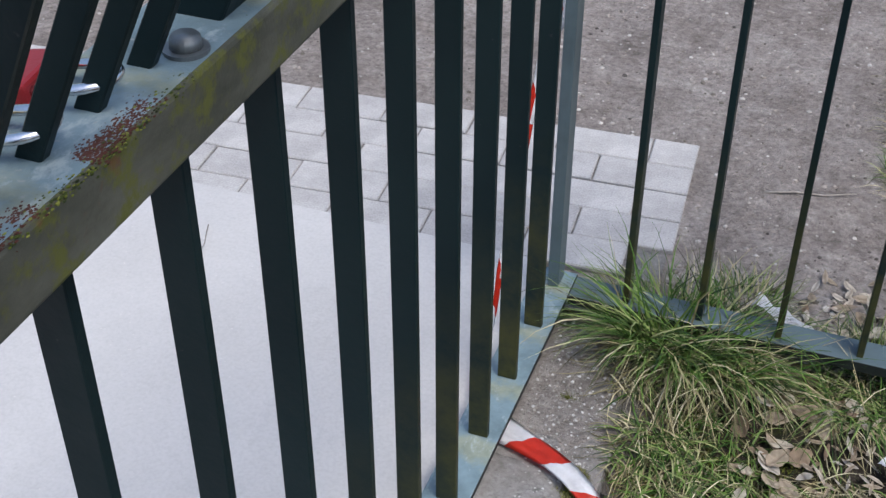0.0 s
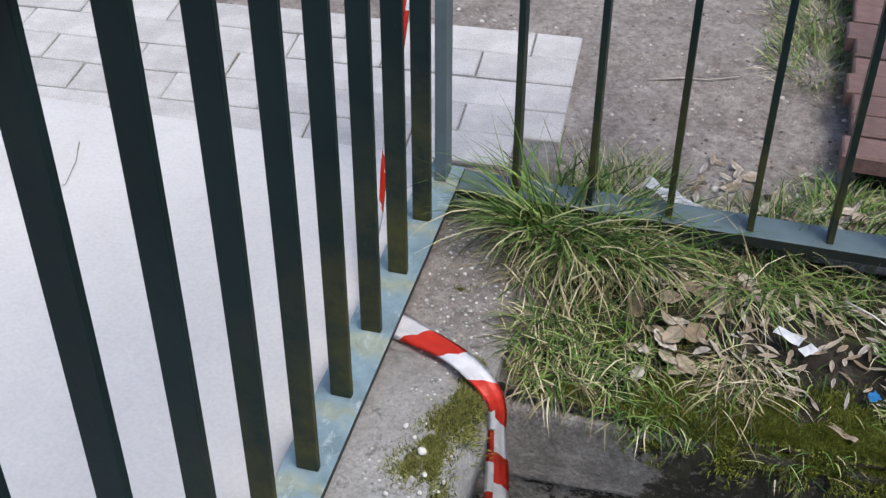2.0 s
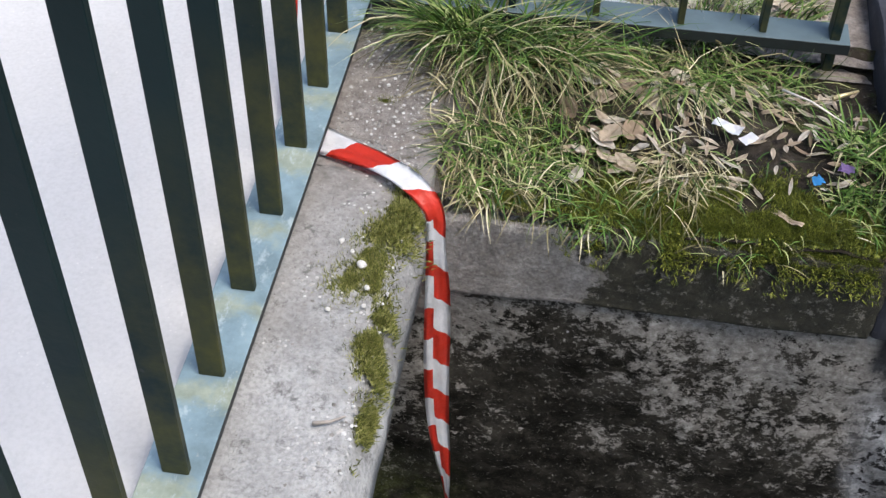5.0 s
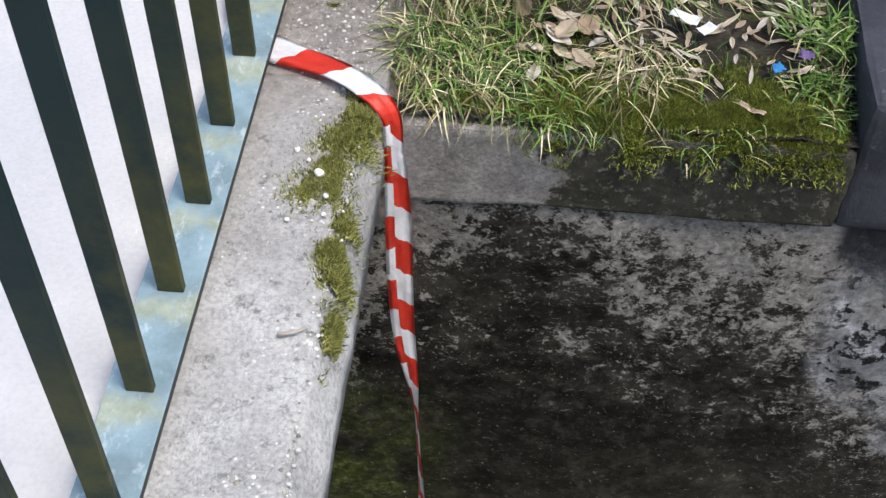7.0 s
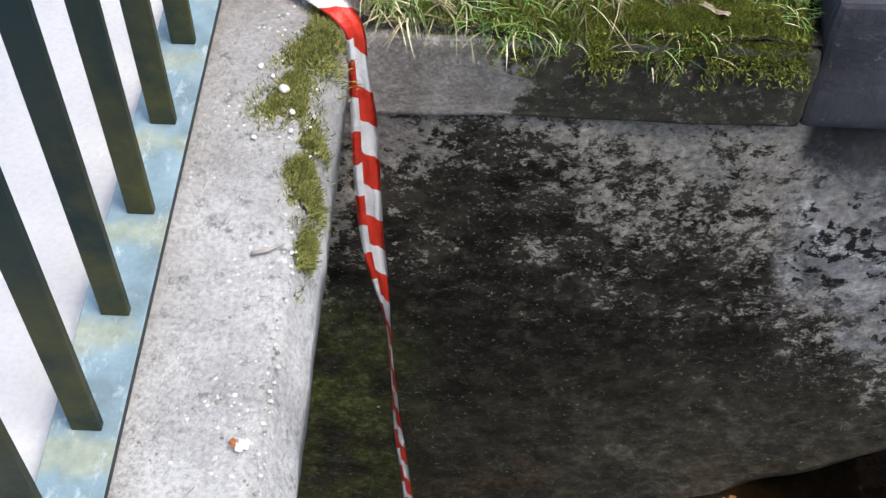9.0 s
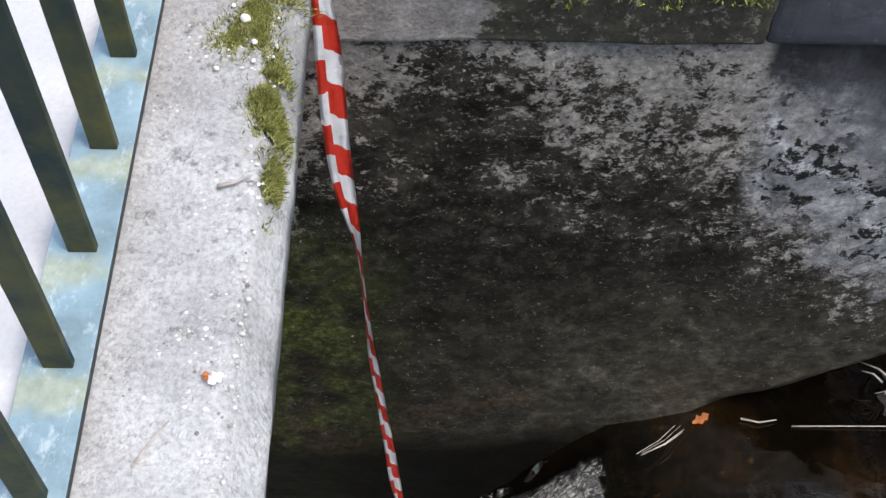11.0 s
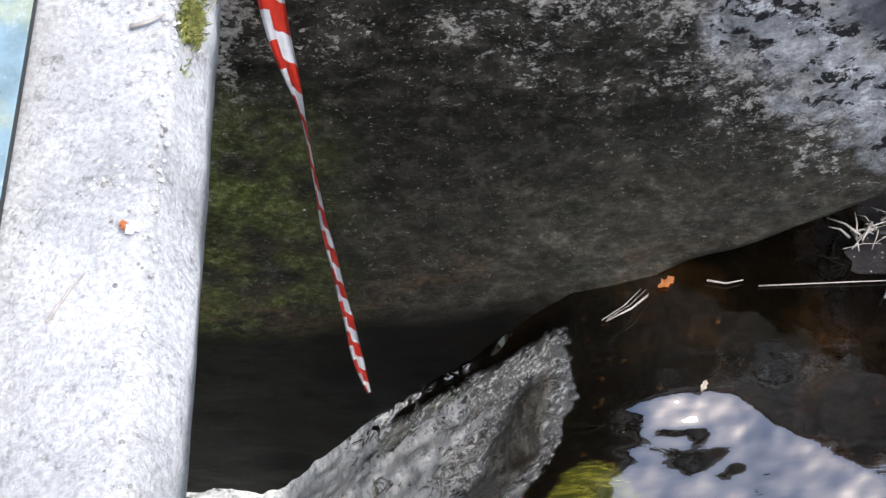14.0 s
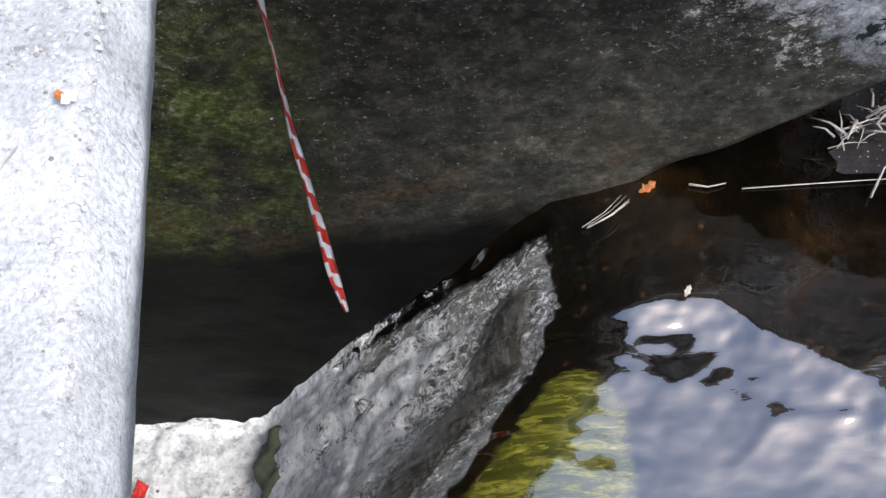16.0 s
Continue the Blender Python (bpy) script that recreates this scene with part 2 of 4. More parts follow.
    # near-black, smoother band along the foot; it hangs lower near the bridge
    foot_line = k.math('ADD', k.math('ADD', z, 1.50), k.math('ADD', k.math('MULTIPLY', k.math('SUBTRACT', k.noise(5, 6, 0.65, flat), 0.5), 0.20), k.math('MULTIPLY', k.ramp(x, (0.1, 1.0), (0.75, 0.0)), 0.10)))
    wet = k.ramp(k.math('MULTIPLY', foot_line, -4.0), (0.0, 0.0), (0.5, 0.93))
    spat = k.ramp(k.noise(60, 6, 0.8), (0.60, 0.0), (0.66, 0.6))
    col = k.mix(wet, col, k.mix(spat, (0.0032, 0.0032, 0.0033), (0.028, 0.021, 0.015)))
    spots = k.ramp(k.voronoi(17), (0.035, 1.0), (0.055, 0.0))
    spots = k.math('MULTIPLY', spots, k.ramp(k.noise(9, 2), (0.60, 0.0), (0.63, 0.85)))
    col = k.mix(spots, col, (0.52, 0.52, 0.53))
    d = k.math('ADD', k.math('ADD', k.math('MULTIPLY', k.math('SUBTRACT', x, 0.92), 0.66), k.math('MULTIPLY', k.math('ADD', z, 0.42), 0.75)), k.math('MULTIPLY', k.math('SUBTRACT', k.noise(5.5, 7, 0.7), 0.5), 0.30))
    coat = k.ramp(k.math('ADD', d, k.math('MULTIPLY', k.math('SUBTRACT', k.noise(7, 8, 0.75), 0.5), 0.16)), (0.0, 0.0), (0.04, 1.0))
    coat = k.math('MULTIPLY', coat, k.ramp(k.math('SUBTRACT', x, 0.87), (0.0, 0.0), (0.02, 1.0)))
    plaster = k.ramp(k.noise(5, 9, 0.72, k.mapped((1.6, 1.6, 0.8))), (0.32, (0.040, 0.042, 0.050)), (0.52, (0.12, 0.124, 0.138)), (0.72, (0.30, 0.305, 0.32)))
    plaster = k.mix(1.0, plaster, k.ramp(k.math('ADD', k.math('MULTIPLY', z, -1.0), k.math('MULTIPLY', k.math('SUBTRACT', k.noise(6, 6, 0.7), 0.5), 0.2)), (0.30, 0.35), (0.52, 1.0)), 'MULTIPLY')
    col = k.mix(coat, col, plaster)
    col = lime(k, col)
    k.bump(k.noise(15, 10, 0.8, flat), 0.014)
    k.bump(k.noise(90, 6, 0.75), 0.006)
    return k.done(col, k.mix(wet, k.ramp(k.noise(9, 5), (0.3, 0.6), (0.7, 0.95)), 0.45))


def mat_render():
    k = Nodes("dark_blue_grey_render", rough=0.75, spec=0.35)
    col = k.ramp(k.noise(3.2, 8, 0.68, k.mapped((1.6, 1.6, 0.7))), (0.3, (0.016, 0.017, 0.022)), (0.6, (0.042, 0.044, 0.056)), (0.8, (0.095, 0.10, 0.115)))
    col = k.mix(k.ramp(k.noise(60, 5, 0.75), (0.62, 0.0), (0.70, 0.6)), col, (0.17, 0.175, 0.19))
    col = lime(k, col)
    k.bump(k.noise(26, 8, 0.7), 0.005)
    return k.done(col)


def mat_soil(name, a, b, c):
    k = Nodes(name, rough=0.95, spec=0.2)
    col = k.ramp(k.noise(7, 9, 0.72), (0.3, a), (0.52, b), (0.75, c))
    col = k.mix(k.ramp(k.voronoi(70), (0.08, 0.7), (0.2, 0.0)), col, (0.34, 0.31, 0.28))
    col = k.mix(k.ramp(k.noise(90, 4, 0.7), (0.6, 0.0), (0.7, 0.6)), col, (0.06, 0.05, 0.042))
    col = k.mix(1.0, col, k.ramp(k.noise(60, 8, 0.8), (0.35, 0.55), (0.65, 1.25)), 'MULTIPLY')
    k.bump(k.noise(24, 9, 0.78), 0.016)
    k.bump(k.noise(140, 4, 0.7), 0.005)
    return k.done(col)


def mat_bed():
    k = Nodes("planting_soil", rough=0.95, spec=0.2)
    grey = k.ramp(k.noise(30, 9, 0.78), (0.3, (0.13, 0.115, 0.104)), (0.52, (0.28, 0.255, 0.237)), (0.75, (0.44, 0.41, 0.385)))
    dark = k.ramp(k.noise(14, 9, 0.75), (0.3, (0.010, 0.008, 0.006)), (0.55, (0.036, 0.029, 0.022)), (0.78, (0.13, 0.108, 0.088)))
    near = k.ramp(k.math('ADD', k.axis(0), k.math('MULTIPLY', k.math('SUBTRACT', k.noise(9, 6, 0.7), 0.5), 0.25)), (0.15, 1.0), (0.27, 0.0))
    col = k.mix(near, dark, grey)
    col = k.mix(k.ramp(k.noise(75, 6, 0.75), (0.62, 0.0), (0.70, 0.7)), col, (0.32, 0.29, 0.25))
    mossy = k.ramp(k.noise(11, 7, 0.75), (0.55, 0.0), (0.63, 0.7))
    col = k.mix(k.math('MULTIPLY', mossy, k.math('SUBTRACT', 1.0, near)), col, (0.045, 0.055, 0.012))
    k.bump(k.noise(30, 9, 0.78), 0.014)
    k.bump(k.noise(160, 4, 0.7), 0.004)
    return k.done(col)


def mat_paver():
    k = Nodes("grey_concrete_paver", rough=0.88)
    col = k.ramp(k.random(), (0.0, (0.37, 0.36, 0.357)), (1.0, (0.44, 0.43, 0.425)))
    col = k.mix(1.0, col, k.ramp(k.noise(14, 8, 0.7), (0.3, 0.78), (0.7, 1.12)), 'MULTIPLY')
    col = k.mix(1.0, col, k.ramp(k.noise(260, 2), (0.3, 0.8), (0.7, 1.1)), 'MULTIPLY')
    k.bump(k.noise(180, 4), 0.0012)
    return k.done(col)


def mat_brick():
    k = Nodes("red_clinker", rough=0.8)
    col = k.ramp(k.random(), (0.0, (0.085, 0.050, 0.046)), (1.0, (0.135, 0.078, 0.070)))
    col = k.mix(1.0, col, k.ramp(k.noise(40, 6, 0.7), (0.3, 0.7), (0.7, 1.2)), 'MULTIPLY')
    k.bump(k.noise(120, 5), 0.002)
    return k.done(col)


def mat_blades(name, *cols):
    k = Nodes(name, rough=0.6, spec=0.3)
    n = len(cols)
    col = k.ramp(k.island(), *[(i / max(1, n - 1), c) for i, c in enumerate(cols)])
    col = k.mix(1.0, col, k.ramp(k.noise(40, 3), (0.3, 0.8), (0.7, 1.15)), 'MULTIPLY')
    k.b.inputs["Subsurface Weight"].default_value = 0.0
    return k.done(col)


def mat_leaf():
    k = Nodes("dead_leaves", rough=0.7, spec=0.3)
    col = k.ramp(k.random(), (0.0, (0.32, 0.22, 0.15)), (0.25, (0.50, 0.41, 0.31)), (0.6, (0.68, 0.60, 0.49)), (1.0, (0.74, 0.70, 0.64)))
    col = k.mix(1.0, col, k.ramp(k.noise(60, 5, 0.7), (0.3, 0.75), (0.7, 1.15)), 'MULTIPLY')
    vein = k.ramp(k.math('ABSOLUTE', k.axis(1)), (0.0, 0.5), (0.0012, 0.0))
    col = k.mix(vein, col, (0.24, 0.18, 0.13))
    k.bump(k.noise(90, 5, 0.7), 0.002)
    return k.done(col)


def mat_plain(name, col, rough=0.5, metal=0.0, vary=0.12, scale=30, bump=0.0005):
    k = Nodes(name, rough=rough, metal=metal)
    c = k.mix(1.0, col, k.ramp(k.noise(scale, 5, 0.65), (0.3, 1 - vary), (0.7, 1 + vary)), 'MULTIPLY')
    k.bump(k.noise(scale * 3, 3), bump)
    return k.done(c)


def mat_tape():
    k = Nodes("red_white_film", rough=0.38)
    uv = k.n.new("ShaderNodeUVMap").outputs["UV"]
    s = k.n.new("ShaderNodeSeparateXYZ")
    k.l.new(uv, s.inputs[0])
    # the hanging part is folded once along its length, so its stripes step at the fold
    fold = k.math('MULTIPLY', k.math('GREATER_THAN', s.outputs[1], 0.14), k.math('GREATER_THAN', s.outputs[0], 0.27))
    slant = k.math('MULTIPLY', s.outputs[1], k.mix(fold, 0.034, -0.02))
    run = k.math('ADD', s.outputs[0], k.math('ADD', slant, k.math('MULTIPLY', fold, 0.052)))
    band = k.math('FRACT', k.math('MULTIPLY', run, 1 / 0.145))
    col = k.ramp(k.math('GREATER_THAN', band, 0.5), (0.0, (0.88, 0.885, 0.91)), (1.0, (0.74, 0.05, 0.028)))
    col = k.mix(1.0, col, k.ramp(k.noise(22, 5, 0.65), (0.3, 0.82), (0.7, 1.06)), 'MULTIPLY')
    k.bump(k.noise(35, 4), 0.004)
    return k.done(col)


def mat_water():
    k = Nodes("brown_stream_water", rough=0.02, spec=0.6)
    k.b.inputs["IOR"].default_value = 1.85
    bed = k.ramp(k.noise(4.5, 7, 0.68), (0.46, (0.0014, 0.0009, 0.0004)), (0.60, (0.008, 0.0042, 0.0014)), (0.74, (0.055, 0.022, 0.006)))
    bed = k.mix(k.ramp(k.noise(30, 5, 0.7), (0.63, 0.0), (0.68, 0.7)), bed, (0.04, 0.019, 0.006))
    at = k.n.new("ShaderNodeAttribute")
    at.attribute_name = "state"
    st = k.n.new("ShaderNodeSeparateColor")
    k.l.new(at.outputs["Color"], st.inputs[0])
    glide = at.outputs["Alpha"]
    along = k.mapped((0.8, 4.0, 0.3), (0, 0, -0.95))
    strand = k.ramp(k.noise(13, 9, 0.76, along, 0.5), (0.34, (0.006, 0.008, 0.001)), (0.47, (0.030, 0.031, 0.004)), (0.58, (0.085, 0.080, 0.011)), (0.72, (0.22, 0.19, 0.04)))
    alg = k.ramp(k.math('ADD', st.outputs[1], k.math('MULTIPLY', k.math('SUBTRACT', k.noise(9, 9, 0.78, along), 0.5), 1.3)), (0.42, 0.0), (0.62, 1.0))
    col = k.mix(alg, bed, strand)
    # aerated streaks on the falling sheet, white foam in the basin
    fall = k.mapped((0.42, 1.2, 0.42), (0, 0, 0.25))
    stre = k.noise(22, 10, 0.80, fall, 0.5)
    wide = k.noise(6, 5, 0.65, fall, 0.4)
    fine = k.noise(55, 9, 0.8, k.mapped((0.7, 1.1, 0.7)), 0.5)
    on = k.ramp(k.math('ADD', st.outputs[2], k.math('MULTIPLY', k.math('SUBTRACT', k.noise(11, 7, 0.72), 0.5), 0.9)), (0.22, 0.0), (0.55, 1.0))
    body = k.math('ADD', k.math('MULTIPLY', k.math('SUBTRACT', wide, 0.5), 2.4), k.math('MULTIPLY', k.math('SUBTRACT', fine, 0.5), 2.4))
    sheet_fac = k.math('MULTIPLY', on, k.ramp(k.math('ADD', body, 0.5), (0.34, 0.02), (0.56, 0.5), (0.80, 1.0)))
    col = k.mix(sheet_fac, col, k.ramp(fine, (0.40, (0.018, 0.018, 0.018)), (0.49, (0.11, 0.11, 0.11)), (0.60, (0.70, 0.71, 0.72))))
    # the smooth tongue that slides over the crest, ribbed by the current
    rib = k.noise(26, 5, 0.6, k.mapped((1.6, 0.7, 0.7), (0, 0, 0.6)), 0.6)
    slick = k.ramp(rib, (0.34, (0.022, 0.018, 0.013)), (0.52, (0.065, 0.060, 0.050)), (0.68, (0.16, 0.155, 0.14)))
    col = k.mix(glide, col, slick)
    wet = k.ramp(st.outputs[0], (0.02, 0.0), (0.12, 1.0))
    foam = k.math('MULTIPLY', wet, k.ramp(k.math('ADD', st.outputs[0], k.math('ADD', k.math('MULTIPLY', k.math('SUBTRACT', k.noise(20, 10, 0.80, k.mapped((0.7, 1.2, 0.7)), 0.8), 0.5), 3.4), k.math('MULTIPLY', k.math('SUBTRACT', wide, 0.5), 1.6))), (0.44, 0.0), (0.60, 1.0)))
    foam = k.math('MULTIPLY', foam, k.math('SUBTRACT', 1.0, glide))
    tone = k.ramp(k.noise(26, 10, 0.82), (0.38, (0.26, 0.29, 0.32)), (0.48, (0.66, 0.69, 0.72)), (0.56, (0.95, 0.96, 0.97)))
    col = k.mix(foam, col, tone)
    calm = k.math('SUBTRACT', 1.0, foam)
    k.bump(k.math('MULTIPLY', k.noise(10, 4, 0.55, k.mapped((1, 1.8, 1), (0, 0, 0.5)), 0.6), calm), 0.002, 0.3)
    k.bump(k.math('MULTIPLY', stre, k.math('MULTIPLY', on, k.math('SUBTRACT', 1.0, glide))), 0.034, 1.0)
    k.bump(k.math('MULTIPLY', rib, glide), 0.005, 0.6)
    k.bump(k.math('MULTIPLY', foam, k.noise(36, 9, 0.82)), 0.014)
    return k.done(col, k.mix(foam, k.mix(sheet_fac, 0.015, 0.14), 0.6))


M_BAR, M_RAIL, M_MOSSRAIL = mat_bar(), mat_rail(), mat_mossy_rail()
# near-black for the rails' sides: the shade along and under them, as colour
M_EDGE_SHADE = mat_plain("shaded_rail_edge", (0.009, 0.013, 0.014), 0.55, vary=0.35)
M_POST = mat_plain("blue_grey_post_paint", (0.072, 0.105, 0.118), 0.5, vary=0.2, scale=12)
M_COPING = mat_concrete("coping_concrete", (0.23, 0.23, 0.228), (0.47, 0.475, 0.475), tint=(0.30, 0.297, 0.292), stains=0.62, soil=True, grain=0.004)
M_CAP = mat_cap()
M_DECK = mat_concrete("pale_deck_screed", (0.42, 0.415, 0.415), (0.48, 0.475, 0.475), dark=(0.3, 0.29, 0.28), stains=0.18, tint=(0.43, 0.42, 0.41), grain=0.0004, fine_amp=0.25)
# concrete darkened in its colour for the shade beneath the bridge
M_UNDER_SHADE = mat_concrete("shaded_underside_concrete", (0.05, 0.05, 0.045), (0.12, 0.12, 0.11))
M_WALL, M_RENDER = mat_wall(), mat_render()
M_EARTH = mat_soil("trodden_earth", (0.19, 0.162, 0.145), (0.34, 0.30, 0.277), (0.50, 0.455, 0.425))
M_BED = mat_bed()
M_PAVER, M_BRICK = mat_paver(), mat_brick()
M_SAND = mat_soil("joint_sand", (0.24, 0.225, 0.215), (0.31, 0.295, 0.285), (0.36, 0.345, 0.335))
M_GRASS = mat_blades("grass_blades", (0.010, 0.028, 0.005), (0.035, 0.085, 0.013), (0.085, 0.175, 0.030), (0.16, 0.235, 0.060), (0.34, 0.35, 0.17))
M_DRY = mat_blades("dry_grass_blades", (0.028, 0.030, 0.013), (0.12, 0.105, 0.050), (0.34, 0.295, 0.165), (0.60, 0.545, 0.38))
M_MOSS = mat_blades("moss_tips", (0.016, 0.024, 0.004), (0.050, 0.068, 0.008), (0.115, 0.135, 0.015), (0.24, 0.25, 0.05))
M_OLIVE = mat_blades("olive_moss_tips", (0.028, 0.036, 0.008), (0.085, 0.098, 0.018), (0.18, 0.19, 0.045), (0.34, 0.33, 0.14))
M_LEAF = mat_leaf()
M_PAPER = mat_plain("white_paper", (0.75, 0.76, 0.80), 0.7)
M_TAPE, M_WATER = mat_tape(), mat_water()
M_STONE = mat_plain("pale_pebble", (0.55, 0.53, 0.50), 0.8, vary=0.25, scale=60)
M_CHROME = mat_plain("bright_steel", (0.70, 0.70, 0.72), 0.25, 1.0)
M_REDMETAL = mat_plain("red_anodised", (0.30, 0.02, 0.025), 0.35, 0.3)
M_BRASS = mat_plain("pale_brass", (0.55, 0.45, 0.25), 0.4, 0.5)
M_STEEL = mat_plain("dull_bolt_steel", (0.16, 0.18, 0.19), 0.45, 0.6)
M_TWIG = mat_plain("grey_driftwood", (0.30, 0.27, 0.24), 0.85, vary=0.3, scale=60, bump=0.002)
M_ORANGE = mat_plain("rotting_orange_leaf", (0.45, 0.16, 0.05), 0.6, vary=0.3)
M_BLUE = mat_plain("blue_foil", (0.03, 0.25, 0.55), 0.35)
M_VIOLET = mat_plain("violet_foil", (0.20, 0.13, 0.30), 0.4)
M_ROCK = mat_concrete("wet_mossy_rock", (0.03, 0.035, 0.025), (0.09, 0.10, 0.06))


# ---- mesh helpers ----
def link(name, bm, material, parent=None, smooth=False):
    me = bpy.data.meshes.new(name)
    bm.to_mesh(me)
    bm.free()
    if smooth:
        for p in me.polygons:
            p.use_smooth = True
    for m in (material if isinstance(material, tuple) else (material,)):
        me.materials.append(m)
    ob = new(name, me)
    if parent is not None:
        ob.parent = parent
    return ob


def part(name, bm, material, parent, label="", smooth=False):
    ob = link(name, bm, material, parent, smooth)
    if label:
        ob["label"] = label
    return ob


def thing(name, label, category, place=(0, 0, 0), group=""):
    ob = new(name)
    ob.location = place
    return tagged(ob, label, category, group)


def box(x0, x1, y0, y1, z0, z1, bevel=0.0, seg=2):
    bm = bmesh.new()
    bmesh.ops.create_cube(bm, size=1)
    for v in bm.verts:
        v.co = Vector(((x0 + x1) / 2 + v.co.x * (x1 - x0), (y0 + y1) / 2 + v.co.y * (y1 - y0), (z0 + z1) / 2 + v.co.z * (z1 - z0)))
    if bevel:
        bmesh.ops.bevel(bm, geom=bm.edges[:], offset=bevel, segments=seg, affect='EDGES', profile=0.5)
    return bm


def tube(points, radius, sides=8, taper=1.0):
    """A round rod along points."""
    bm = bmesh.new()
    pts = [Vector(p) for p in points]
    rings = []
    for i, p in enumerate(pts):
        d = (pts[min(i + 1, len(pts) - 1)] - pts[max(i - 1, 0)]).normalized()
        a = d.cross(Vector((0.13, 0.31, 0.94))).normalized()
        b = d.cross(a)
        r = radius * (1 + (taper - 1) * i / max(1, len(pts) - 1))
        rings.append([bm.verts.new(p + a * r * math.cos(6.28318 * s / sides) + b * r * math.sin(6.28318 * s / sides)) for s in range(sides)])
    for q, w in zip(rings, rings[1:]):
        for s in range(sides):
            bm.faces.new((q[s], q[(s + 1) % sides], w[(s + 1) % sides], w[s]))
    bm.faces.new(rings[0][::-1])
    bm.faces.new(rings[-1])
    return bm


def sheet(xs, ys, height):
    """A sheet over the grid xs by ys with z = height(x, y)."""
    bm = bmesh.new()
    rows = [[bm.verts.new((x, y, height(x, y))) for x in xs] for y in ys]
    for a, b in zip(rows, rows[1:]):
        for i in range(len(xs) - 1):
            bm.faces.new((a[i], a[i + 1], b[i + 1], b[i]))
    return bm


def n3(x, y, z=0.0, s=1.0):
    return noise.noise(Vector((x * s, y * s, z * s + 7.3)))


def wob(x, y, s, octaves=4):
    return noise.fractal(Vector((x * s, y * s, 3.1)), 0.9, 2.1, octaves)


def steps(a, b, n):
    return [a + (b - a) * i / n for i in range(n + 1)]


def roughened(bm, amount, scale, cuts=0):
    if cuts:
        bmesh.ops.subdivide_edges(bm, edges=bm.edges[:], cuts=cuts, use_grid_fill=True)
    bm.normal_update()
    for v in bm.verts:
        v.co += v.normal * amount * noise.fractal(v.co * scale, 0.8, 2.0, 5)
    return bm


# ---- setting ----
WATER = -1.45
# ground sheet, open over the channel
bm = bmesh.new()
FAR = 600
gx, gy = [-FAR, -30, -0.3, 0.95, 20, FAR], [-FAR, -9, 0.05, 0.40, FAR]
gv = {(i, j): bm.verts.new((x, y, -0.085)) for i, x in enumerate(gx) for j, y in enumerate(gy)}
for i in range(len(gx) - 1):
    for j in range(len(gy) - 1):
        if j == 1 or (j == 2 and i in (1, 2)):
            continue
        bm.faces.new((gv[i, j], gv[i + 1, j], gv[i + 1, j + 1], gv[i, j + 1]))
tagged(link("ground", bm, M_EARTH), "bare brown trodden earth reaching into the distance", "ground", kind="structure")


def earth_z(x, y):
    return -0.068 + 0.012 * wob(x, y, 2.2) + 0.004 * wob(x, y, 14)


bm = sheet(steps(-3.2, 2.6, 190), steps(0.42, 4.4, 130), earth_z)
tagged(link("ground_path", bm, M_EARTH, smooth=True), "trodden grey-brown earth path with grit behind the fence", "ground", kind="structure")


def bed_z(x, y):
    if x < 0.27 and y < 0.34:
        # soil spread over the end of the coping
        f = min(1.0, (0.27 - x) / 0.07)
        return (1 - f) * bed_low(x, y) + f * (-0.030 + 0.006 * wob(x, y, 9) + 0.003 * wob(x, y, 30) - 0.03 * max(0.0, (0.075 + 0.05 * wob(x, 0.3, 14) - y) / 0.06))
    return bed_low(x, y)


def bed_low(x, y):
    edge = max(0.0, min(1.0, (0.16 - y) / 0.18))
    pit = 0.05 * max(0.0, min(1.0, (y - 0.30) / 0.05)) * max(0.0, min(1.0, (0.47 - y) / 0.04)) * (0.5 + 0.8 * max(0.0, 1 - abs(x - 0.1) * 6))
    return -0.062 - 0.055 * edge - pit + 0.016 * wob(x + 3, y, 5) + 0.008 * wob(x, y, 19)


bm = sheet(steps(0.02, 0.90, 80), steps(0.010, 0.46, 50), bed_z)
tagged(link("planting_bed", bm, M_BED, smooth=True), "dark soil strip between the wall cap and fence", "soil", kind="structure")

# bridge deck
tagged(link("bridge_deck", box(-3.2, -0.045, -8.9, 0.53, -0.42, -0.052, 0.004), M_DECK), "pale smooth screed of the footbridge deck", "bridge deck", kind="structure")
tagged(link("deck_underside", box(-3.2, 0.10, -8.9, -0.005, -0.55, -0.424), M_UNDER_SHADE), "concrete underside of the footbridge, coloured dark for its shade", "bridge deck", kind="structure")

# coping beside the deck, with a rounded outer arris
prof = [(-0.042, -0.13), (-0.042, -0.034), (0.0, -0.032), (0.06, -0.032), (0.12, -0.033), (0.158, -0.034), (0.171, -0.037), (0.178, -0.048), (0.197, -0.083), (0.201, -0.098), (0.201, -0.145), (0.10, -0.15), (0.10, -0.42), (0.0, -0.42)]
bm = bmesh.new()
ys = steps(-4.2, 0.0, 420)
rings = []
for y in ys:
    ring = []
    for i, (x, z) in enumerate(prof):
        k = 1.0 if 2 <= i <= 10 else 0.0
        e = 1.0 if 5 <= i <= 9 else 0.25
        ring.append(bm.verts.new((x + k * e * 0.007 * wob(z * 3, y, 9), y, z + k * 0.004 * wob(x, y, 11))))
    rings.append(ring)
for a, b in zip(rings, rings[1:]):
    for i in range(len(prof) - 1):
        bm.faces.new((a[i], b[i], b[i + 1], a[i + 1]))
bm.faces.new(rings[-1])
bmesh.ops.recalc_face_normals(bm, faces=bm.faces[:])
tagged(link("coping", bm, M_COPING, smooth=True), "rough weathered grey concrete coping beside the bridge deck", "coping", kind="structure")
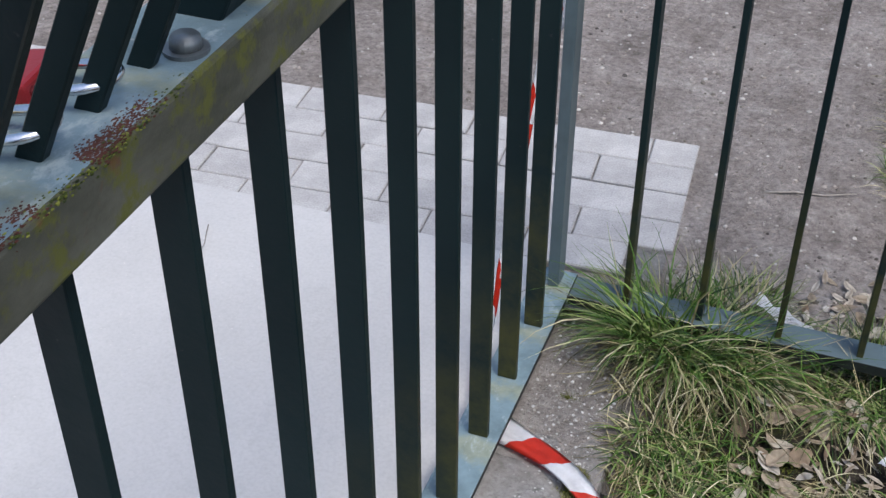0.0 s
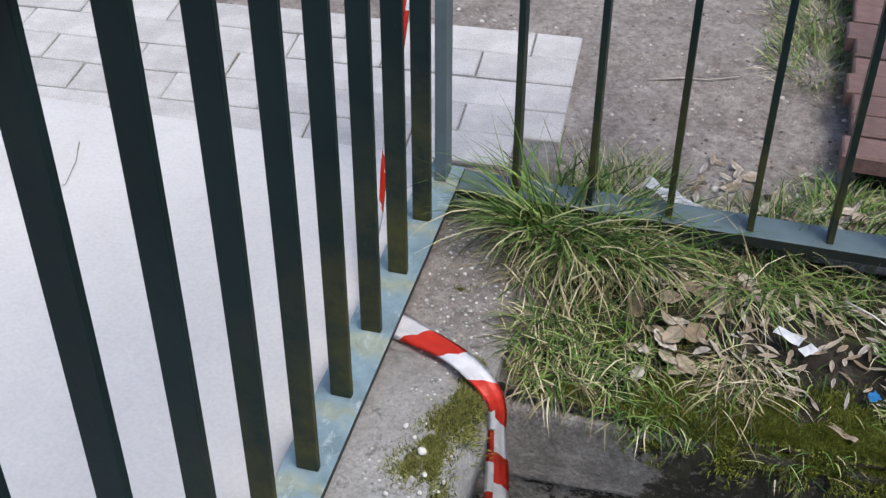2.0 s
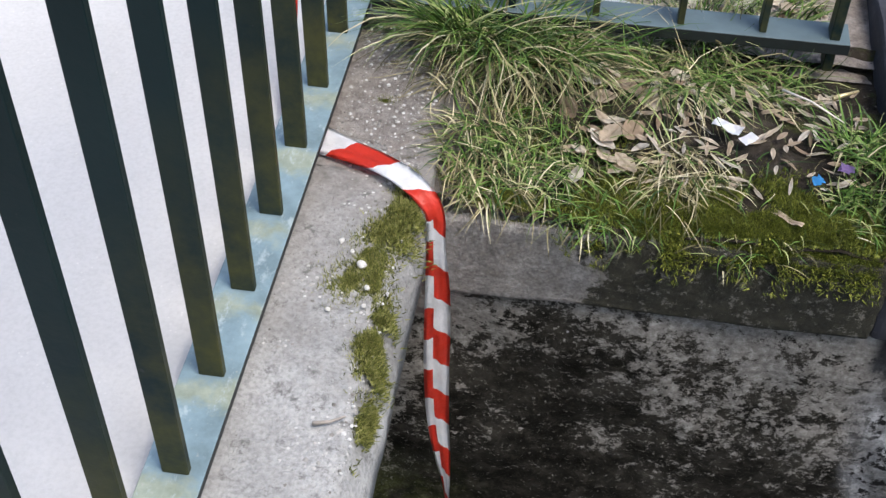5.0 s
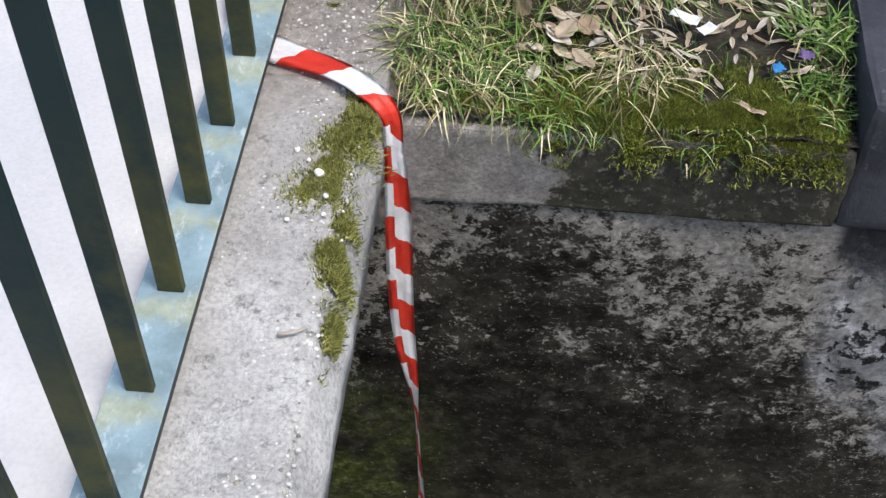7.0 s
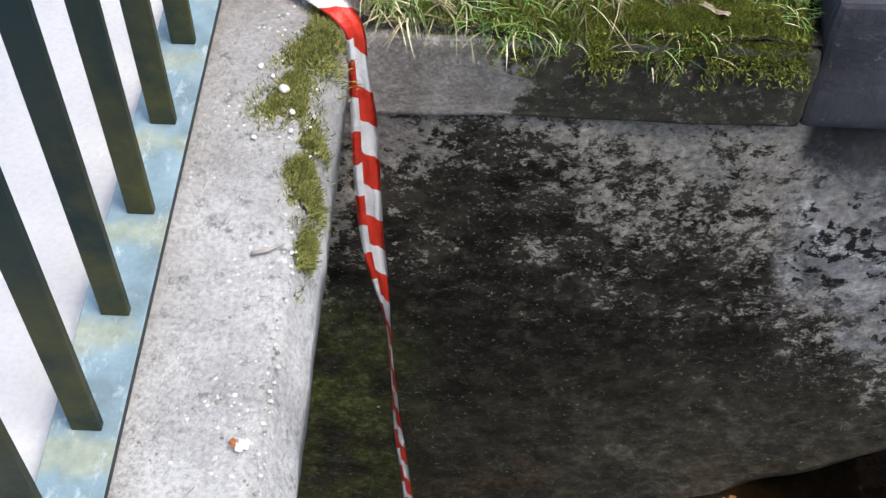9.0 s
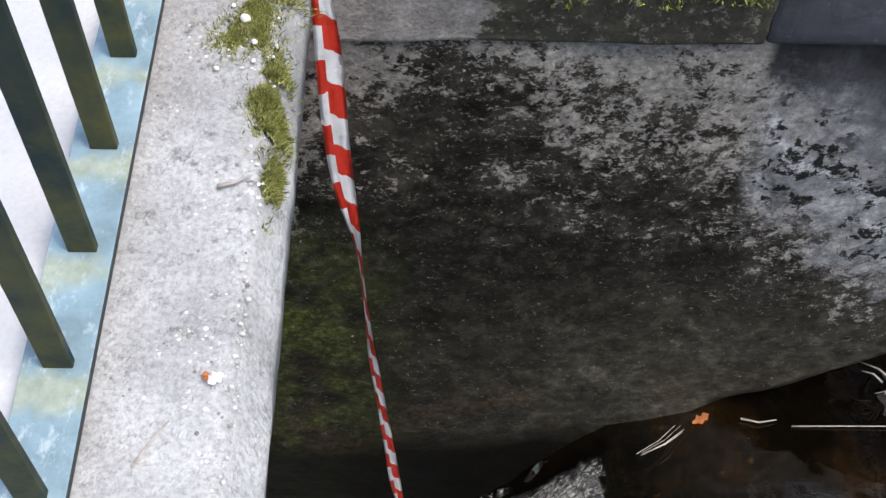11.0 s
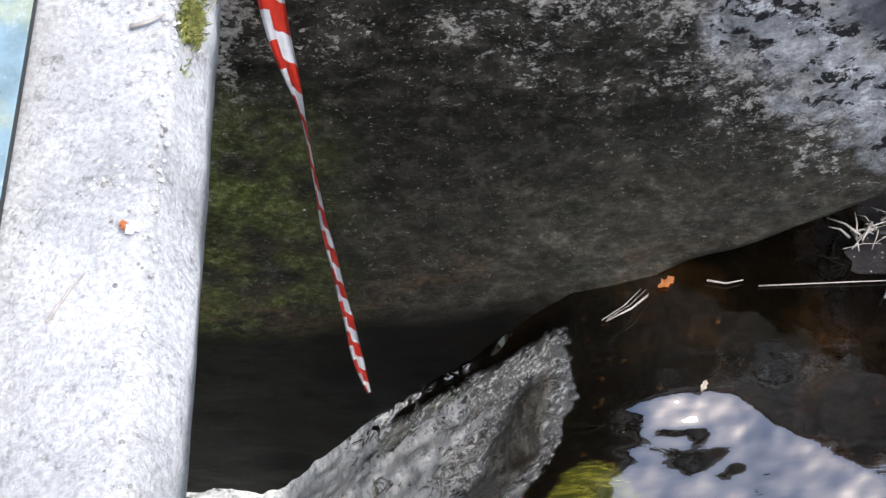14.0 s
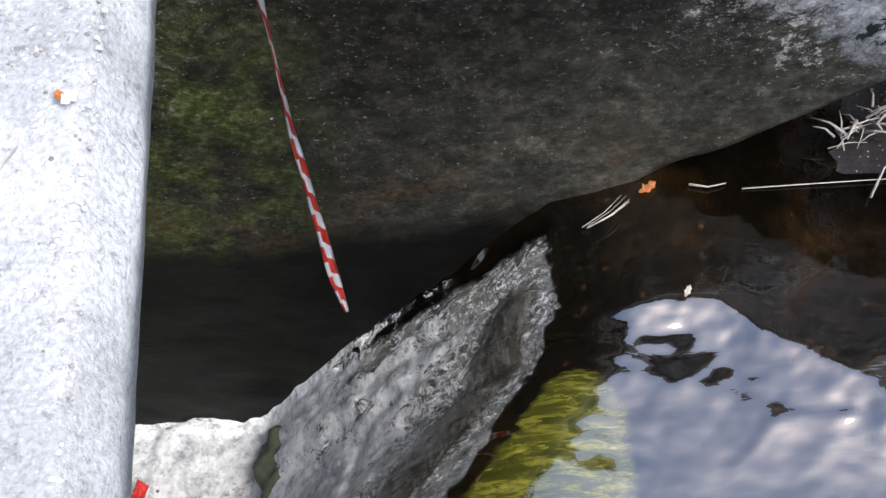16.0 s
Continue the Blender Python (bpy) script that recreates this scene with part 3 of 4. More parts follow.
bm = box(-0.04, 0.20, -0.02, 0.335, -0.3, -0.0345, 0.006)
tagged(link("coping_end", roughened(bm, 0.004, 16, 16), M_COPING, smooth=True), "gritty grey concrete coping end under the fence corner", "coping", kind="structure")


# wall across the channel: its lower edge rises where it is undercut
bm = bmesh.new()
vs = []
for x in steps(-3.2, 3.2, 200):
    top, low = -0.262, WATER - 0.04 if x < 0.96 else min(-0.9, WATER + 0.004 + 0.75 * (x - 0.96))
    col = [(x, 0.012 + 0.012 * wob(x, z, 4) + 0.004 * wob(x, z, 17), z) for z in steps(top, low, 50)]
    back = 0.012 if x < 0.96 else 0.40
    col += [(x, back + 0.012 * wob(x, z, 4), z) for z in steps(low - 0.02 if x < 0.96 else low, -3.5, 50)]
    vs.append([bm.verts.new(c) for c in col])
for a, b in zip(vs, vs[1:]):
    for i in range(len(a) - 1):
        bm.faces.new((a[i], a[i + 1], b[i + 1], b[i]))
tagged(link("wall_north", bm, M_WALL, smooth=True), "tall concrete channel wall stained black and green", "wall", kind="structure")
bm = box(-0.3, 0.862, 0.0, 0.14, -0.266, -0.112, 0.008)
tagged(link("wall_cap", roughened(bm, 0.006, 9, 14), M_CAP, smooth=True), "grey concrete cap of the wall, blackened and mossy", "wall cap", kind="structure")

# rendered wall beside it, its top level with the bed
bm = roughened(box(0.860, 3.2, 0.004, 0.9, -0.268, -0.02, 0.012), 0.010, 6, 10)
tagged(link("wall_east", bm, M_RENDER, smooth=True), "dark blue-grey rendered wall at the end of the fence", "wall", kind="structure")

# backing masonry above the wall, behind the cap and under the bed
tagged(link("bed_core", box(0.205, 0.845, 0.145, 0.50, -0.6, -0.13), M_BED), "soil core under the planting strip", "soil", kind="structure")

# ---- water ----
def crest(y):
    a = max(0.0, -y)
    return 0.775 - 0.20 * a - 0.62 * max(0.0, a - 0.36)


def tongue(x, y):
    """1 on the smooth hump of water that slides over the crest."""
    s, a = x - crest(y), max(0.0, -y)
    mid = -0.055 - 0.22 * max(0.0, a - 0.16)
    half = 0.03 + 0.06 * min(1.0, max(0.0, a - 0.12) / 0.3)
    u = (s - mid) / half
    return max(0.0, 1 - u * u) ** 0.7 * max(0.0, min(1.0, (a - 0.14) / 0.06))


def water_z(x, y):
    s = x - crest(y) + 0.016 * wob(0.0, y, 13) * min(1.0, max(0.0, -y) * 8)
    a = max(0.0, -y)
    up = WATER + 0.004 * wob(x, y, 3.2) + 0.0011 * wob(x * 0.8, y * 1.5, 9)
    # made-up dip: tilts the surface so that it mirrors the sky beyond the rim
    reach = max(0.0, min(1.0, (x - 0.72) / 0.12)) * max(0.0, min(1.0, (3.2 - x) / 1.5))
    rim = 0.29 + 0.06 * wob(x, y * 0.7, 5.5, 2) + 0.020 * wob(x, y * 1.3, 15, 2) + 0.010 * wob(x * 0.8, y * 1.5, 30, 2) + 0.75 * max(0.0, x - 1.09)
    up -= reach * 0.046 * (1 - math.exp(-max(0.0, a - rim) / 0.26))
    # long slanting wavelets, added to break the mirrored sky with dark streaks
    up += 0.003 * max(0.0, wob((x + y) * 0.22, x - y, 9) - 0.22) * max(0.0, min(1.0, (a - 0.30) / 0.1)) * max(0.0, min(1.0, (x - 0.95) / 0.15)) * max(0.0, min(1.0, (2.0 - x) / 0.5))
    for ax, ay, bx, by in ((0.98, -0.62, 1.20, -0.41), (0.94, -0.50, 1.00, -0.43)):
        # two narrow ridges shaped to draw dark streaks in the mirrored sky
        ux, uy = bx - ax, by - ay
        k = max(0.0, min(1.0, ((x - ax) * ux + (y - ay) * uy) / (ux * ux + uy * uy)))
        d = math.hypot(x - ax - k * ux, y - ay - k * uy)
        up += 0.0003 * (0.5 + wob(x, y, 12)) * math.exp(-(d / 0.010) ** 2)
    lip = 0.075 * (1 - max(0.0, min(1.0, s / 0.22))) ** 2
    if s > 0.22:
        return up
    fall = max(0.0, -s)
    z = up - lip - 1.42 * fall - 0.35 * max(0.0, fall - 0.45)
    z += min(1.0, fall * 5) * (0.040 * wob(x * 0.7, y * 1.5, 6) + 0.022 * wob(x, y, 18))
    g = tongue(x, y)
    z = z * (1 - g) + g * (up - lip - 1.42 * fall - 0.35 * max(0.0, fall - 0.45) + 0.03)
    pool = -2.74 + 0.05 * wob(x, y, 4.5) + 0.028 * wob(x, y, 18)
    return max(z, pool)


xs = [-3.2, -2.4, -1.8, -1.4] + steps(-1.1, 2.0, 300)[0:] + [2.2, 2.6, 3.2, 4.5, 7, 12, 20]
ys = [-9, -6, -4, -3, -2.4] + steps(-2.0, 0.40, 240)
bm = sheet(xs, ys, water_z)
lay = bm.loops.layers.float_color.new("state")
for f in bm.faces:
    for lp in f.loops:
        x, y, z = lp.vert.co
        s = x - crest(y)
        a = max(0.0, -y)
        basin = max(0.0, min(1.0, (-1.95 - z) / 0.45))
        foam = max(basin, 0.78 * max(0.0, min(1.0, (-0.08 - s) / 0.26)) * max(0.25, min(1.0, (a - 0.01) / 0.14)))
        alg = max(0.0, min(1.0, (a - 0.40 + 0.5 * max(0.0, 0.85 - x)) / 0.10)) * max(0.0, min(1.0, (s - 0.03) / 0.08)) * max(0.0, min(1.0, (0.90 - x) / 0.07))
        shee = max(0.0, min(1.0, (0.05 - s) / 0.16)) * max(0.0, min(1.0, (a - 0.02) / 0.08))
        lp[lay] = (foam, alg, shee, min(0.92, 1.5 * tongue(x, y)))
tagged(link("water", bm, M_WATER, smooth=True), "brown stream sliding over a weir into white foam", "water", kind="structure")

bm = bmesh.new()
bmesh.ops.create_icosphere(bm, subdivisions=4, radius=0.13)
for v in bm.verts:
    v.co = Vector((v.co.x * 1.15, v.co.y * 1.2, v.co.z * 0.9)) * (1 + 0.35 * noise.fractal(v.co * 9, 0.9, 2, 4))
rock = link("boulder", bm, M_ROCK, smooth=True)
rock.location = (0.135, -0.22, -2.66)
tagged(rock, "wet dark green boulder standing in foam", "rock")

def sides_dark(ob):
    """Gives all but the upward faces a near-black that stands in for shade."""
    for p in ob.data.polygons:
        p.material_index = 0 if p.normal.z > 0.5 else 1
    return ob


# ---- railing along the deck ----
BAR_T, GAP = 0.011, 0.1405
railing = thing("railing", "dark green-black steel bar railing along the footbridge", "railing")
bm = box(-0.035, 0.036, -3.1, 0.445, -0.012, 0.0, 0.0015)
sides_dark(part("bottom_rail", bm, (M_RAIL, M_EDGE_SHADE), railing, "blue-grey flat steel rail, paint worn and mossy"))
bm = box(-0.045, 0.042, -3.1, -0.10, 0.947, 1.000, 0.004)
bmesh.ops.subdivide_edges(bm, edges=[e for e in bm.edges if abs(e.verts[0].co.y - e.verts[1].co.y) > 1], cuts=150)
part("middle_rail", bm, (M_RAIL, M_MOSSRAIL), railing, "blue-grey steel rail with moss and rust on its edge")
mr = railing.children[-1].data
for p in mr.polygons:
    if p.normal.x > 0.3 or p.normal.z < -0.5:
        p.material_index = 1
for k in range(-15, 4):
    y = k * GAP
    if y > 0.30:
        continue
    ob = part("bar", box(-0.0125, 0.0185, y - BAR_T / 2, y + BAR_T / 2, 0.0, 0.947, 0.0012, 1), M_BAR, railing)
ball = bmesh.new()
bmesh.ops.create_icosphere(ball, subdivisions=1, radius=1)
BALL_V, BALL_F = [v.co.copy() for v in ball.verts], [[v.index for v in f.verts] for f in ball.faces]
ball.free()


class Heap:
    """Many small rounded grains gathered into one mesh."""

    def __init__(self):
        self.v, self.f = [], []

    def add(self, c, r, q=None, sq=(1, 1, 1)):
        n = len(self.v)
        for p in BALL_V:
            p = q @ p if q else p
            self.v.append((c[0] + p.x * r * sq[0], c[1] + p.y * r * sq[1], c[2] + p.z * r * sq[2]))
        self.f += [[n + k for k in f] for f in BALL_F]

    def link(self, name, material, parent=None):
        me = bpy.data.meshes.new(name)
        me.from_pydata(self.v, [], self.f)
        me.materials.append(material)
        ob = new(name, me)
        ob.parent = parent
        return ob


# moss and rust along the rail's outer arris
rng = random.Random(5)
heap = Heap()
for i in range(6500):
    y = rng.uniform(-1.4, -0.3)
    if wob(1.0, y, 7) < -0.25 + 0.5 * rng.random():
        continue
    heap.add((0.037 + rng.gauss(0, 0.004), y, 0.999 + rng.uniform(-0.002, 0.001)), rng.uniform(0.0004, 0.0011), None, (1, 1.8, 0.8))
tagged(heap.link("moss_line", M_MOSS, railing), "olive moss grown along the rail's edge", kind="stuff")
heap = Heap()
for i in range(5000):
    y = rng.triangular(-0.98, -0.74, -0.86)
    if wob(2.0, y, 12) < -0.3 + 0.4 * rng.random():
        continue
    heap.add((0.032 + rng.gauss(0, 0.0045), y, 0.9998), rng.uniform(0.0003, 0.0009), None, (1.2, 2.2, 0.5))
M_RUST = mat_plain("flaking_rust", (0.075, 0.022, 0.012), 0.9, vary=0.4, scale=80, bump=0.002)
tagged(heap.link("rust_crust", M_RUST, railing), "reddish flaking rust along the rail's edge", kind="stuff")
def leaning(bm):
    """Tips the upper part outwards above the middle rail."""
    for v in bm.verts:
        v.co.x += 0.50 * max(0.0, v.co.z - 1.0)
    return bm


for k in range(11):
    y = -0.712 - 0.060 * k
    part("upper_bar", leaning(box(-0.008, 0.011, y - 0.005, y + 0.005, 0.998, 1.27, 0.0012, 1)), M_BAR, railing)
part("post", leaning(box(-0.026, 0.020, -0.640, -0.590, 0.995, 1.30, 0.003)), M_BAR, railing, "square dark steel post leaning outwards")
part("handrail", leaning(box(-0.030, 0.025, -3.1, -0.58, 1.27, 1.31, 0.006)), M_BAR, railing)
bm = bmesh.new()
bmesh.ops.create_cone(bm, cap_ends=True, segments=20, radius1=0.0115, radius2=0.0105, depth=0.012)
bmesh.ops.bevel(bm, geom=bm.edges[:], offset=0.0012, segments=2, affect='EDGES')
bolt = part("bolt", bm, M_STEEL, railing, "grey round bolt head", smooth=True)
bolt.location = (0.020, -0.686, 1.006)
bm = bmesh.new()
bmesh.ops.create_cone(bm, cap_ends=True, segments=20, radius1=0.016, radius2=0.016, depth=0.003)
w = part("washer", bm, M_STEEL, railing)
w.location = (0.020, -0.686, 1.0014)


# ---- padlocks ----
def padlock(body_mat, place, turn, label):
    t = thing("padlock", label, "padlock", group="padlocks on the railing")
    b = part("body", box(-0.021, 0.021, -0.040, 0.0, -0.008, 0.008, 0.003), body_mat, t)
    pts = [(0.014, 0, 0), (0.014, 0.022, 0)] + [(0.014 * math.cos(a), 0.022 + 0.020 * math.sin(a), 0) for a in steps(0.15, 3.0, 12)] + [(-0.014, 0.022, 0), (-0.014, 0, 0)]
    part("shackle", tube(pts, 0.0034, 10), M_CHROME, t, "bright steel shackle", True)
    part("keyway", box(-0.006, 0.006, -0.0412, -0.0402, -0.004, 0.004), M_STEEL, t)
    t.matrix_basis = Matrix.Translation(place) @ Matrix.Rotation(radians(turn), 4, 'Z') @ Matrix.Rotation(radians(8), 4, 'X') @ Matrix.Diagonal((1.25, 1.15, 1, 1))
    return t


padlock(M_REDMETAL, (-0.030, -0.768, 1.0125), -82, "red padlock with bright shackle closed round a bar")
padlock(M_BRASS, (-0.032, -0.832, 1.0125), -78, "pale brass padlock with steel shackle round a bar")

# ---- fence along the planting bed ----
fence = thing("fence", "dark steel bar fence above the planting strip", "fence")
sides_dark(part("bottom_rail", box(0.037, 0.80, 0.378, 0.438, -0.020, 0.0, 0.0015), (M_POST, M_EDGE_SHADE), fence, "blue-grey flat steel rail, half overgrown"))
part("top_rail", box(0.037, 0.80, 0.370, 0.440, 0.957, 0.999, 0.003), M_RAIL, fence)
for x in (0.136, 0.265, 0.400, 0.535, 0.664):
    part("bar", box(x - BAR_T / 2, x + BAR_T / 2, 0.390, 0.421, 0.0, 0.957, 0.0012, 1), M_BAR, fence)
part("post", box(0.768, 0.784, 0.388, 0.424, -0.06, 0.957, 0.002), M_BAR, fence)
part("corner_post", box(-0.006, 0.014, 0.392, 0.434, 0.0, 0.957, 0.002), M_POST, fence, "blue-grey corner post")


# ---- barrier tape ----
def ribbon(points, widths, twists, n=160):
    """A folded ribbon along a smooth line; widths and twists (degrees) run along it."""
    P = [Vector(p) for p in points]
    bm = bmesh.new()
    uv = bm.loops.layers.uv.new("UVMap")

    def spline(v, f):
        k = f * (len(v) - 1)
        i = min(int(k), len(v) - 2)
        u = k - i
        p0, p1, p2, p3 = v[max(i - 1, 0)], v[i], v[i + 1], v[min(i + 2, len(v) - 1)]
        return 0.5 * ((2 * p1) + (p2 - p0) * u + (2 * p0 - 5 * p1 + 4 * p2 - p3) * u * u + (3 * p1 - p0 - 3 * p2 + p3) * u ** 3)

    rows, run, last = [], 0.0, None
    for s in range(n + 1):
        f = s / n
        p = spline(P, f)
        q = spline(P, min(1, f + 0.004)) - spline(P, max(0, f - 0.004))
        if last is not None:
            run += (p - last).length
        last = p
        d = q.normalized()
        side = d.cross(Vector((0.25, -1, 0.35))).normalized()
        side = Matrix.Rotation(radians(spline(twists, f)), 3, d) @ side
        up = d.cross(side)
        w = spline(widths, f)
        row = []
        for j in range(7):
            v = j / 6 - 0.5
            fold = 0.06 * w * math.sin(j * 2.1 + run * 23) + 0.05 * w * n3(run * 14, j * 0.7)
            row.append((bm.verts.new(p + side * v * w + up * fold), run, v))
        rows.append(row)
    for a, b in zip(rows, rows[1:]):
        for j in range(6):
            quad = (a[j], a[j + 1], b[j + 1], b[j])
            face = bm.faces.new([q[0] for q in quad])
            for lp, q in zip(face.loops, quad):
                lp[uv].uv = (q[1], q[2])
    ext = bmesh.ops.solidify(bm, geom=bm.faces[:], thickness=0.0006)
    return bm


tape = thing("barrier_tape", "red and white striped plastic barrier tape hanging over the coping", "barrier tape")
pts = [(0.000, 0.062, -0.024), (0.030, 0.046, -0.023), (0.075, 0.026, -0.020), (0.120, 0.003, -0.017), (0.162, -0.026, -0.014), (0.194, -0.052, -0.018), (0.213, -0.064, -0.045), (0.215, -0.066, -0.11),
       (0.217, -0.062, -0.20), (0.217, -0.060, -0.30), (0.217, -0.060, -0.40), (0.220, -0.060, -0.50), (0.229, -0.060, -0.62), (0.239, -0.060, -0.76), (0.243, -0.060, -0.95), (0.250, -0.060, -1.14), (0.259, -0.060, -1.30), (0.268, -0.060, -1.46), (0.280, -0.060, -1.70), (0.296, -0.060, -1.88)]
part("hanging_length", ribbon(pts, [0.056, 0.054, 0.045, 0.037, 0.034, 0.031, 0.027, 0.028, 0.037, 0.041, 0.040, 0.037, 0.027, 0.011, 0.014, 0.021, 0.020, 0.023, 0.026, 0.010],
                               [-67, -67, -66, -62, -48, -25, -8, 0, 0, 0, 4, 8, 20, 60, 60, 35, 30, 20, 10, 0], 300), M_TAPE, tape, "folded crumpled length hanging free", True)
pts = [(0.000, 0.062, -0.0245), (-0.050, 0.16, -0.02), (-0.048, 0.21, 0.05), (-0.048, 0.245, 0.13), (-0.048, 0.30, 0.22), (-0.048, 0.355, 0.31), (-0.046, 0.39, 0.38), (-0.04, 0.43, 0.45), (-0.030, 0.47, 0.52), (-0.02, 0.47, 0.60)]
part("tied_length", ribbon(pts, [0.04, 0.03, 0.022, 0.022, 0.02, 0.02, 0.022, 0.03, 0.04, 0.05], [70, 70, 70, 60, 60, 50, 50, 40, 20, 10], 60), M_TAPE, tape, "narrow twisted length tied to the fence", True)
pts = [(-0.02, 0.47, 0.60), (0.05, 0.46, 0.59), (0.10, 0.455, 0.575), (0.125, 0.45, 0.552), (0.13, 0.45, 0.53)]
part("loose_end", ribbon(pts, [0.05, 0.04, 0.035, 0.02, 0.008], [10, 10, 20, 40, 50], 24), M_TAPE, tape, "", True)


# ---- plants ----
def ground_at(x, y):
    """The lowest level that a blade may sink to."""
    if y < -0.01:
        return -9.0
    if y > 0.45:
        return earth_z(x, y)
    return max(-0.036 if x < 0.205 and y < 0.335 else -9.0, bed_z(x, y) if x > 0.0 else -9.0)


def blades(rng, bm, cx, cy, base, count, radius, length, lean, droop, width, aim=None):
    """Grass blades rising from a disc round (cx, cy) and drooping outwards; aim is a favoured direction in degrees."""
    for i in range(count):
        r = radius * math.sqrt(rng.random())
        a = rng.uniform(0, 6.283)
        p = Vector((cx + r * math.cos(a), cy + r * math.sin(a), 0))
        p.z = base(p.x, p.y) - 0.004
        b = a + rng.gauss(0, 0.7) if aim is None or rng.random() < 0.2 else radians(aim) + rng.gauss(0, 0.95)
        L = length * rng.uniform(0.45, 1.15)
        d = Vector((math.cos(b) * lean, math.sin(b) * lean, 1)).normalized() if rng.random() > 0.14 else Vector((rng.gauss(0, 0.4), rng.gauss(0, 0.4), 1)).normalized()
        out = Vector((math.cos(b), math.sin(b), 0))
        side = Vector((-math.sin(b), math.cos(b), 0)) * width * rng.uniform(0.6, 1.3)
        side = Matrix.Rotation(rng.gauss(0, 0.6), 3, 'Z') @ side
        k = droop * rng.uniform(0.5, 1.6)
        q, prev = p, None
        curl = rng.gauss(0, 0.5)
        for s in range(6):
            f = s / 5
            w = (1 - f ** 1.7) * (0.7 + 0.3 * min(1, f * 4))
            if s < 5:
                pair = (bm.verts.new(q - side * w), bm.verts.new(q + side * w))
                if prev:
                    bm.faces.new((prev[0], prev[1], pair[1], pair[0]))
                prev = pair
            else:
                tip = bm.verts.new(q)
                bm.faces.new((prev[0], prev[1], tip))
            d = (d + (Vector((0, 0, -1)) * k + out * 0.25 * k + Vector((-out.y, out.x, 0)) * curl) * (0.2 + 0.5 * f)).normalized()
            q = q + d * L / 5
            low = ground_at(q.x, q.y)
            if q.z < low:
                q = Vector((q.x, q.y, low + 0.003))
    return bm


def tuft(seed, cx, cy, count, radius, length, lean, droop, label, base=bed_z, width=0.0023, material=None, aim=None, name="grass_tuft", mixed=0.35):
    rng = random.Random(seed)
    t = thing(name, label, "grass")
    tagged(part("foliage", blades(rng, bmesh.new(), cx, cy, base, int(count * (1 - mixed)), radius, length, lean, droop, width, aim), material or M_GRASS, t), kind="stuff")
    tagged(part("dry_foliage", blades(rng, bmesh.new(), cx, cy, base, int(count * mixed), radius * 1.15, length * 0.95, lean * 1.3, droop * 1.3, width * 0.9, aim), M_DRY, t), kind="stuff")
    return t


tuft(11, 0.225, 0.365, 1050, 0.075, 0.25, 0.55, 0.50, "large green grass tuft drooping over bare soil", width=0.0025, aim=-95, mixed=0.34)
tuft(12, 0.315, 0.375, 858, 0.085, 0.22, 0.7, 0.50, "yellowing grass tuft growing through the fence", width=0.0021, aim=-80, mixed=0.58)
tuft(29, 0.25, 0.385, 520, 0.075, 0.15, 0.4, 0.30, "upright grass blades between the fence bars", width=0.0023, mixed=0.25)
tuft(34, 0.24, 0.30, 462, 0.10, 0.12, 1.1, 0.9, "straw thatch matted under the large tuft", width=0.0018, aim=-85, mixed=0.85)
tuft(13, 0.33, 0.54, 220, 0.065, 0.10, 0.6, 0.35, "short green grass tuft behind the fence", base=earth_z, width=0.0014)
tuft(14, 0.275, 0.095, 594, 0.070, 0.095, 0.9, 0.8, "yellowing grass tuft hanging over the wall cap", width=0.0016, aim=-95, mixed=0.55)
tuft(15, 0.40, 0.075, 277, 0.070, 0.085, 0.9, 0.75, "thin green grass tuft above the mossy cap", width=0.0016, aim=-70, mixed=0.3)
tuft(35, 0.34, 0.165, 277, 0.080, 0.085, 1.0, 0.8, "low green grass in the dark soil", width=0.0016, aim=-80, mixed=0.3)
tuft(16, 0.555, 0.115, 343, 0.050, 0.105, 0.9, 0.8, "dry straw-coloured grass tuft in the litter", width=0.0014, aim=-100, mixed=0.85)
tuft(17, 0.545, 0.375, 560, 0.075, 0.19, 0.9, 0.65, "straggling grass tuft under the fence rail", width=0.0017, aim=-85, mixed=0.5)
tuft(18, 0.70, 0.36, 211, 0.06, 0.12, 0.9, 0.6, "sparse grass tuft beside the fence post", width=0.0016, aim=-80)
tuft(19, 0.81, 0.09, 300, 0.045, 0.06, 0.7, 0.5, "green weeds against the rendered wall", width=0.0020, aim=-110, mixed=0.15)
tuft(20, 0.82, 0.20, 300, 0.05, 0.075, 0.7, 0.5, "green weeds against the rendered wall", width=0.0020, aim=-120, mixed=0.15)
tuft(27, 0.66, 0.065, 105, 0.09, 0.06, 0.9, 0.7, "thin grass in the moss of the wall cap", width=0.0013, aim=-90, mixed=0.4)
tuft(36, 0.475, 0.055, 105, 0.06, 0.07, 1.0, 0.8, "thin grass in the moss of the wall cap", width=0.0013, aim=-80, mixed=0.3)
for seed, y in ((21, 1.08), (22, 1.28), (23, 1.48), (24, 1.70), (28, 1.95)):
    tuft(seed, 0.635, y, 520, 0.10, 0.09, 0.8, 0.5, "ragged grass strip beside the brick step", base=earth_z, width=0.0014, mixed=0.5)
tuft(25, 0.12, 0.455, 160, 0.05, 0.08, 0.9, 0.6, "thin grass blades beside the corner post", base=earth_z, width=0.0011, aim=80)
tuft(37, 0.58, 0.47, 260, 0.06, 0.12, 0.7, 0.45, "ragged grass tuft behind the fence rail", base=earth_z, width=0.0015, mixed=0.45)
tuft(38, 0.70, 0.56, 300, 0.07, 0.10, 0.7, 0.5, "dark weeds at the foot of the brick step", base=earth_z, width=0.0018, mixed=0.25)
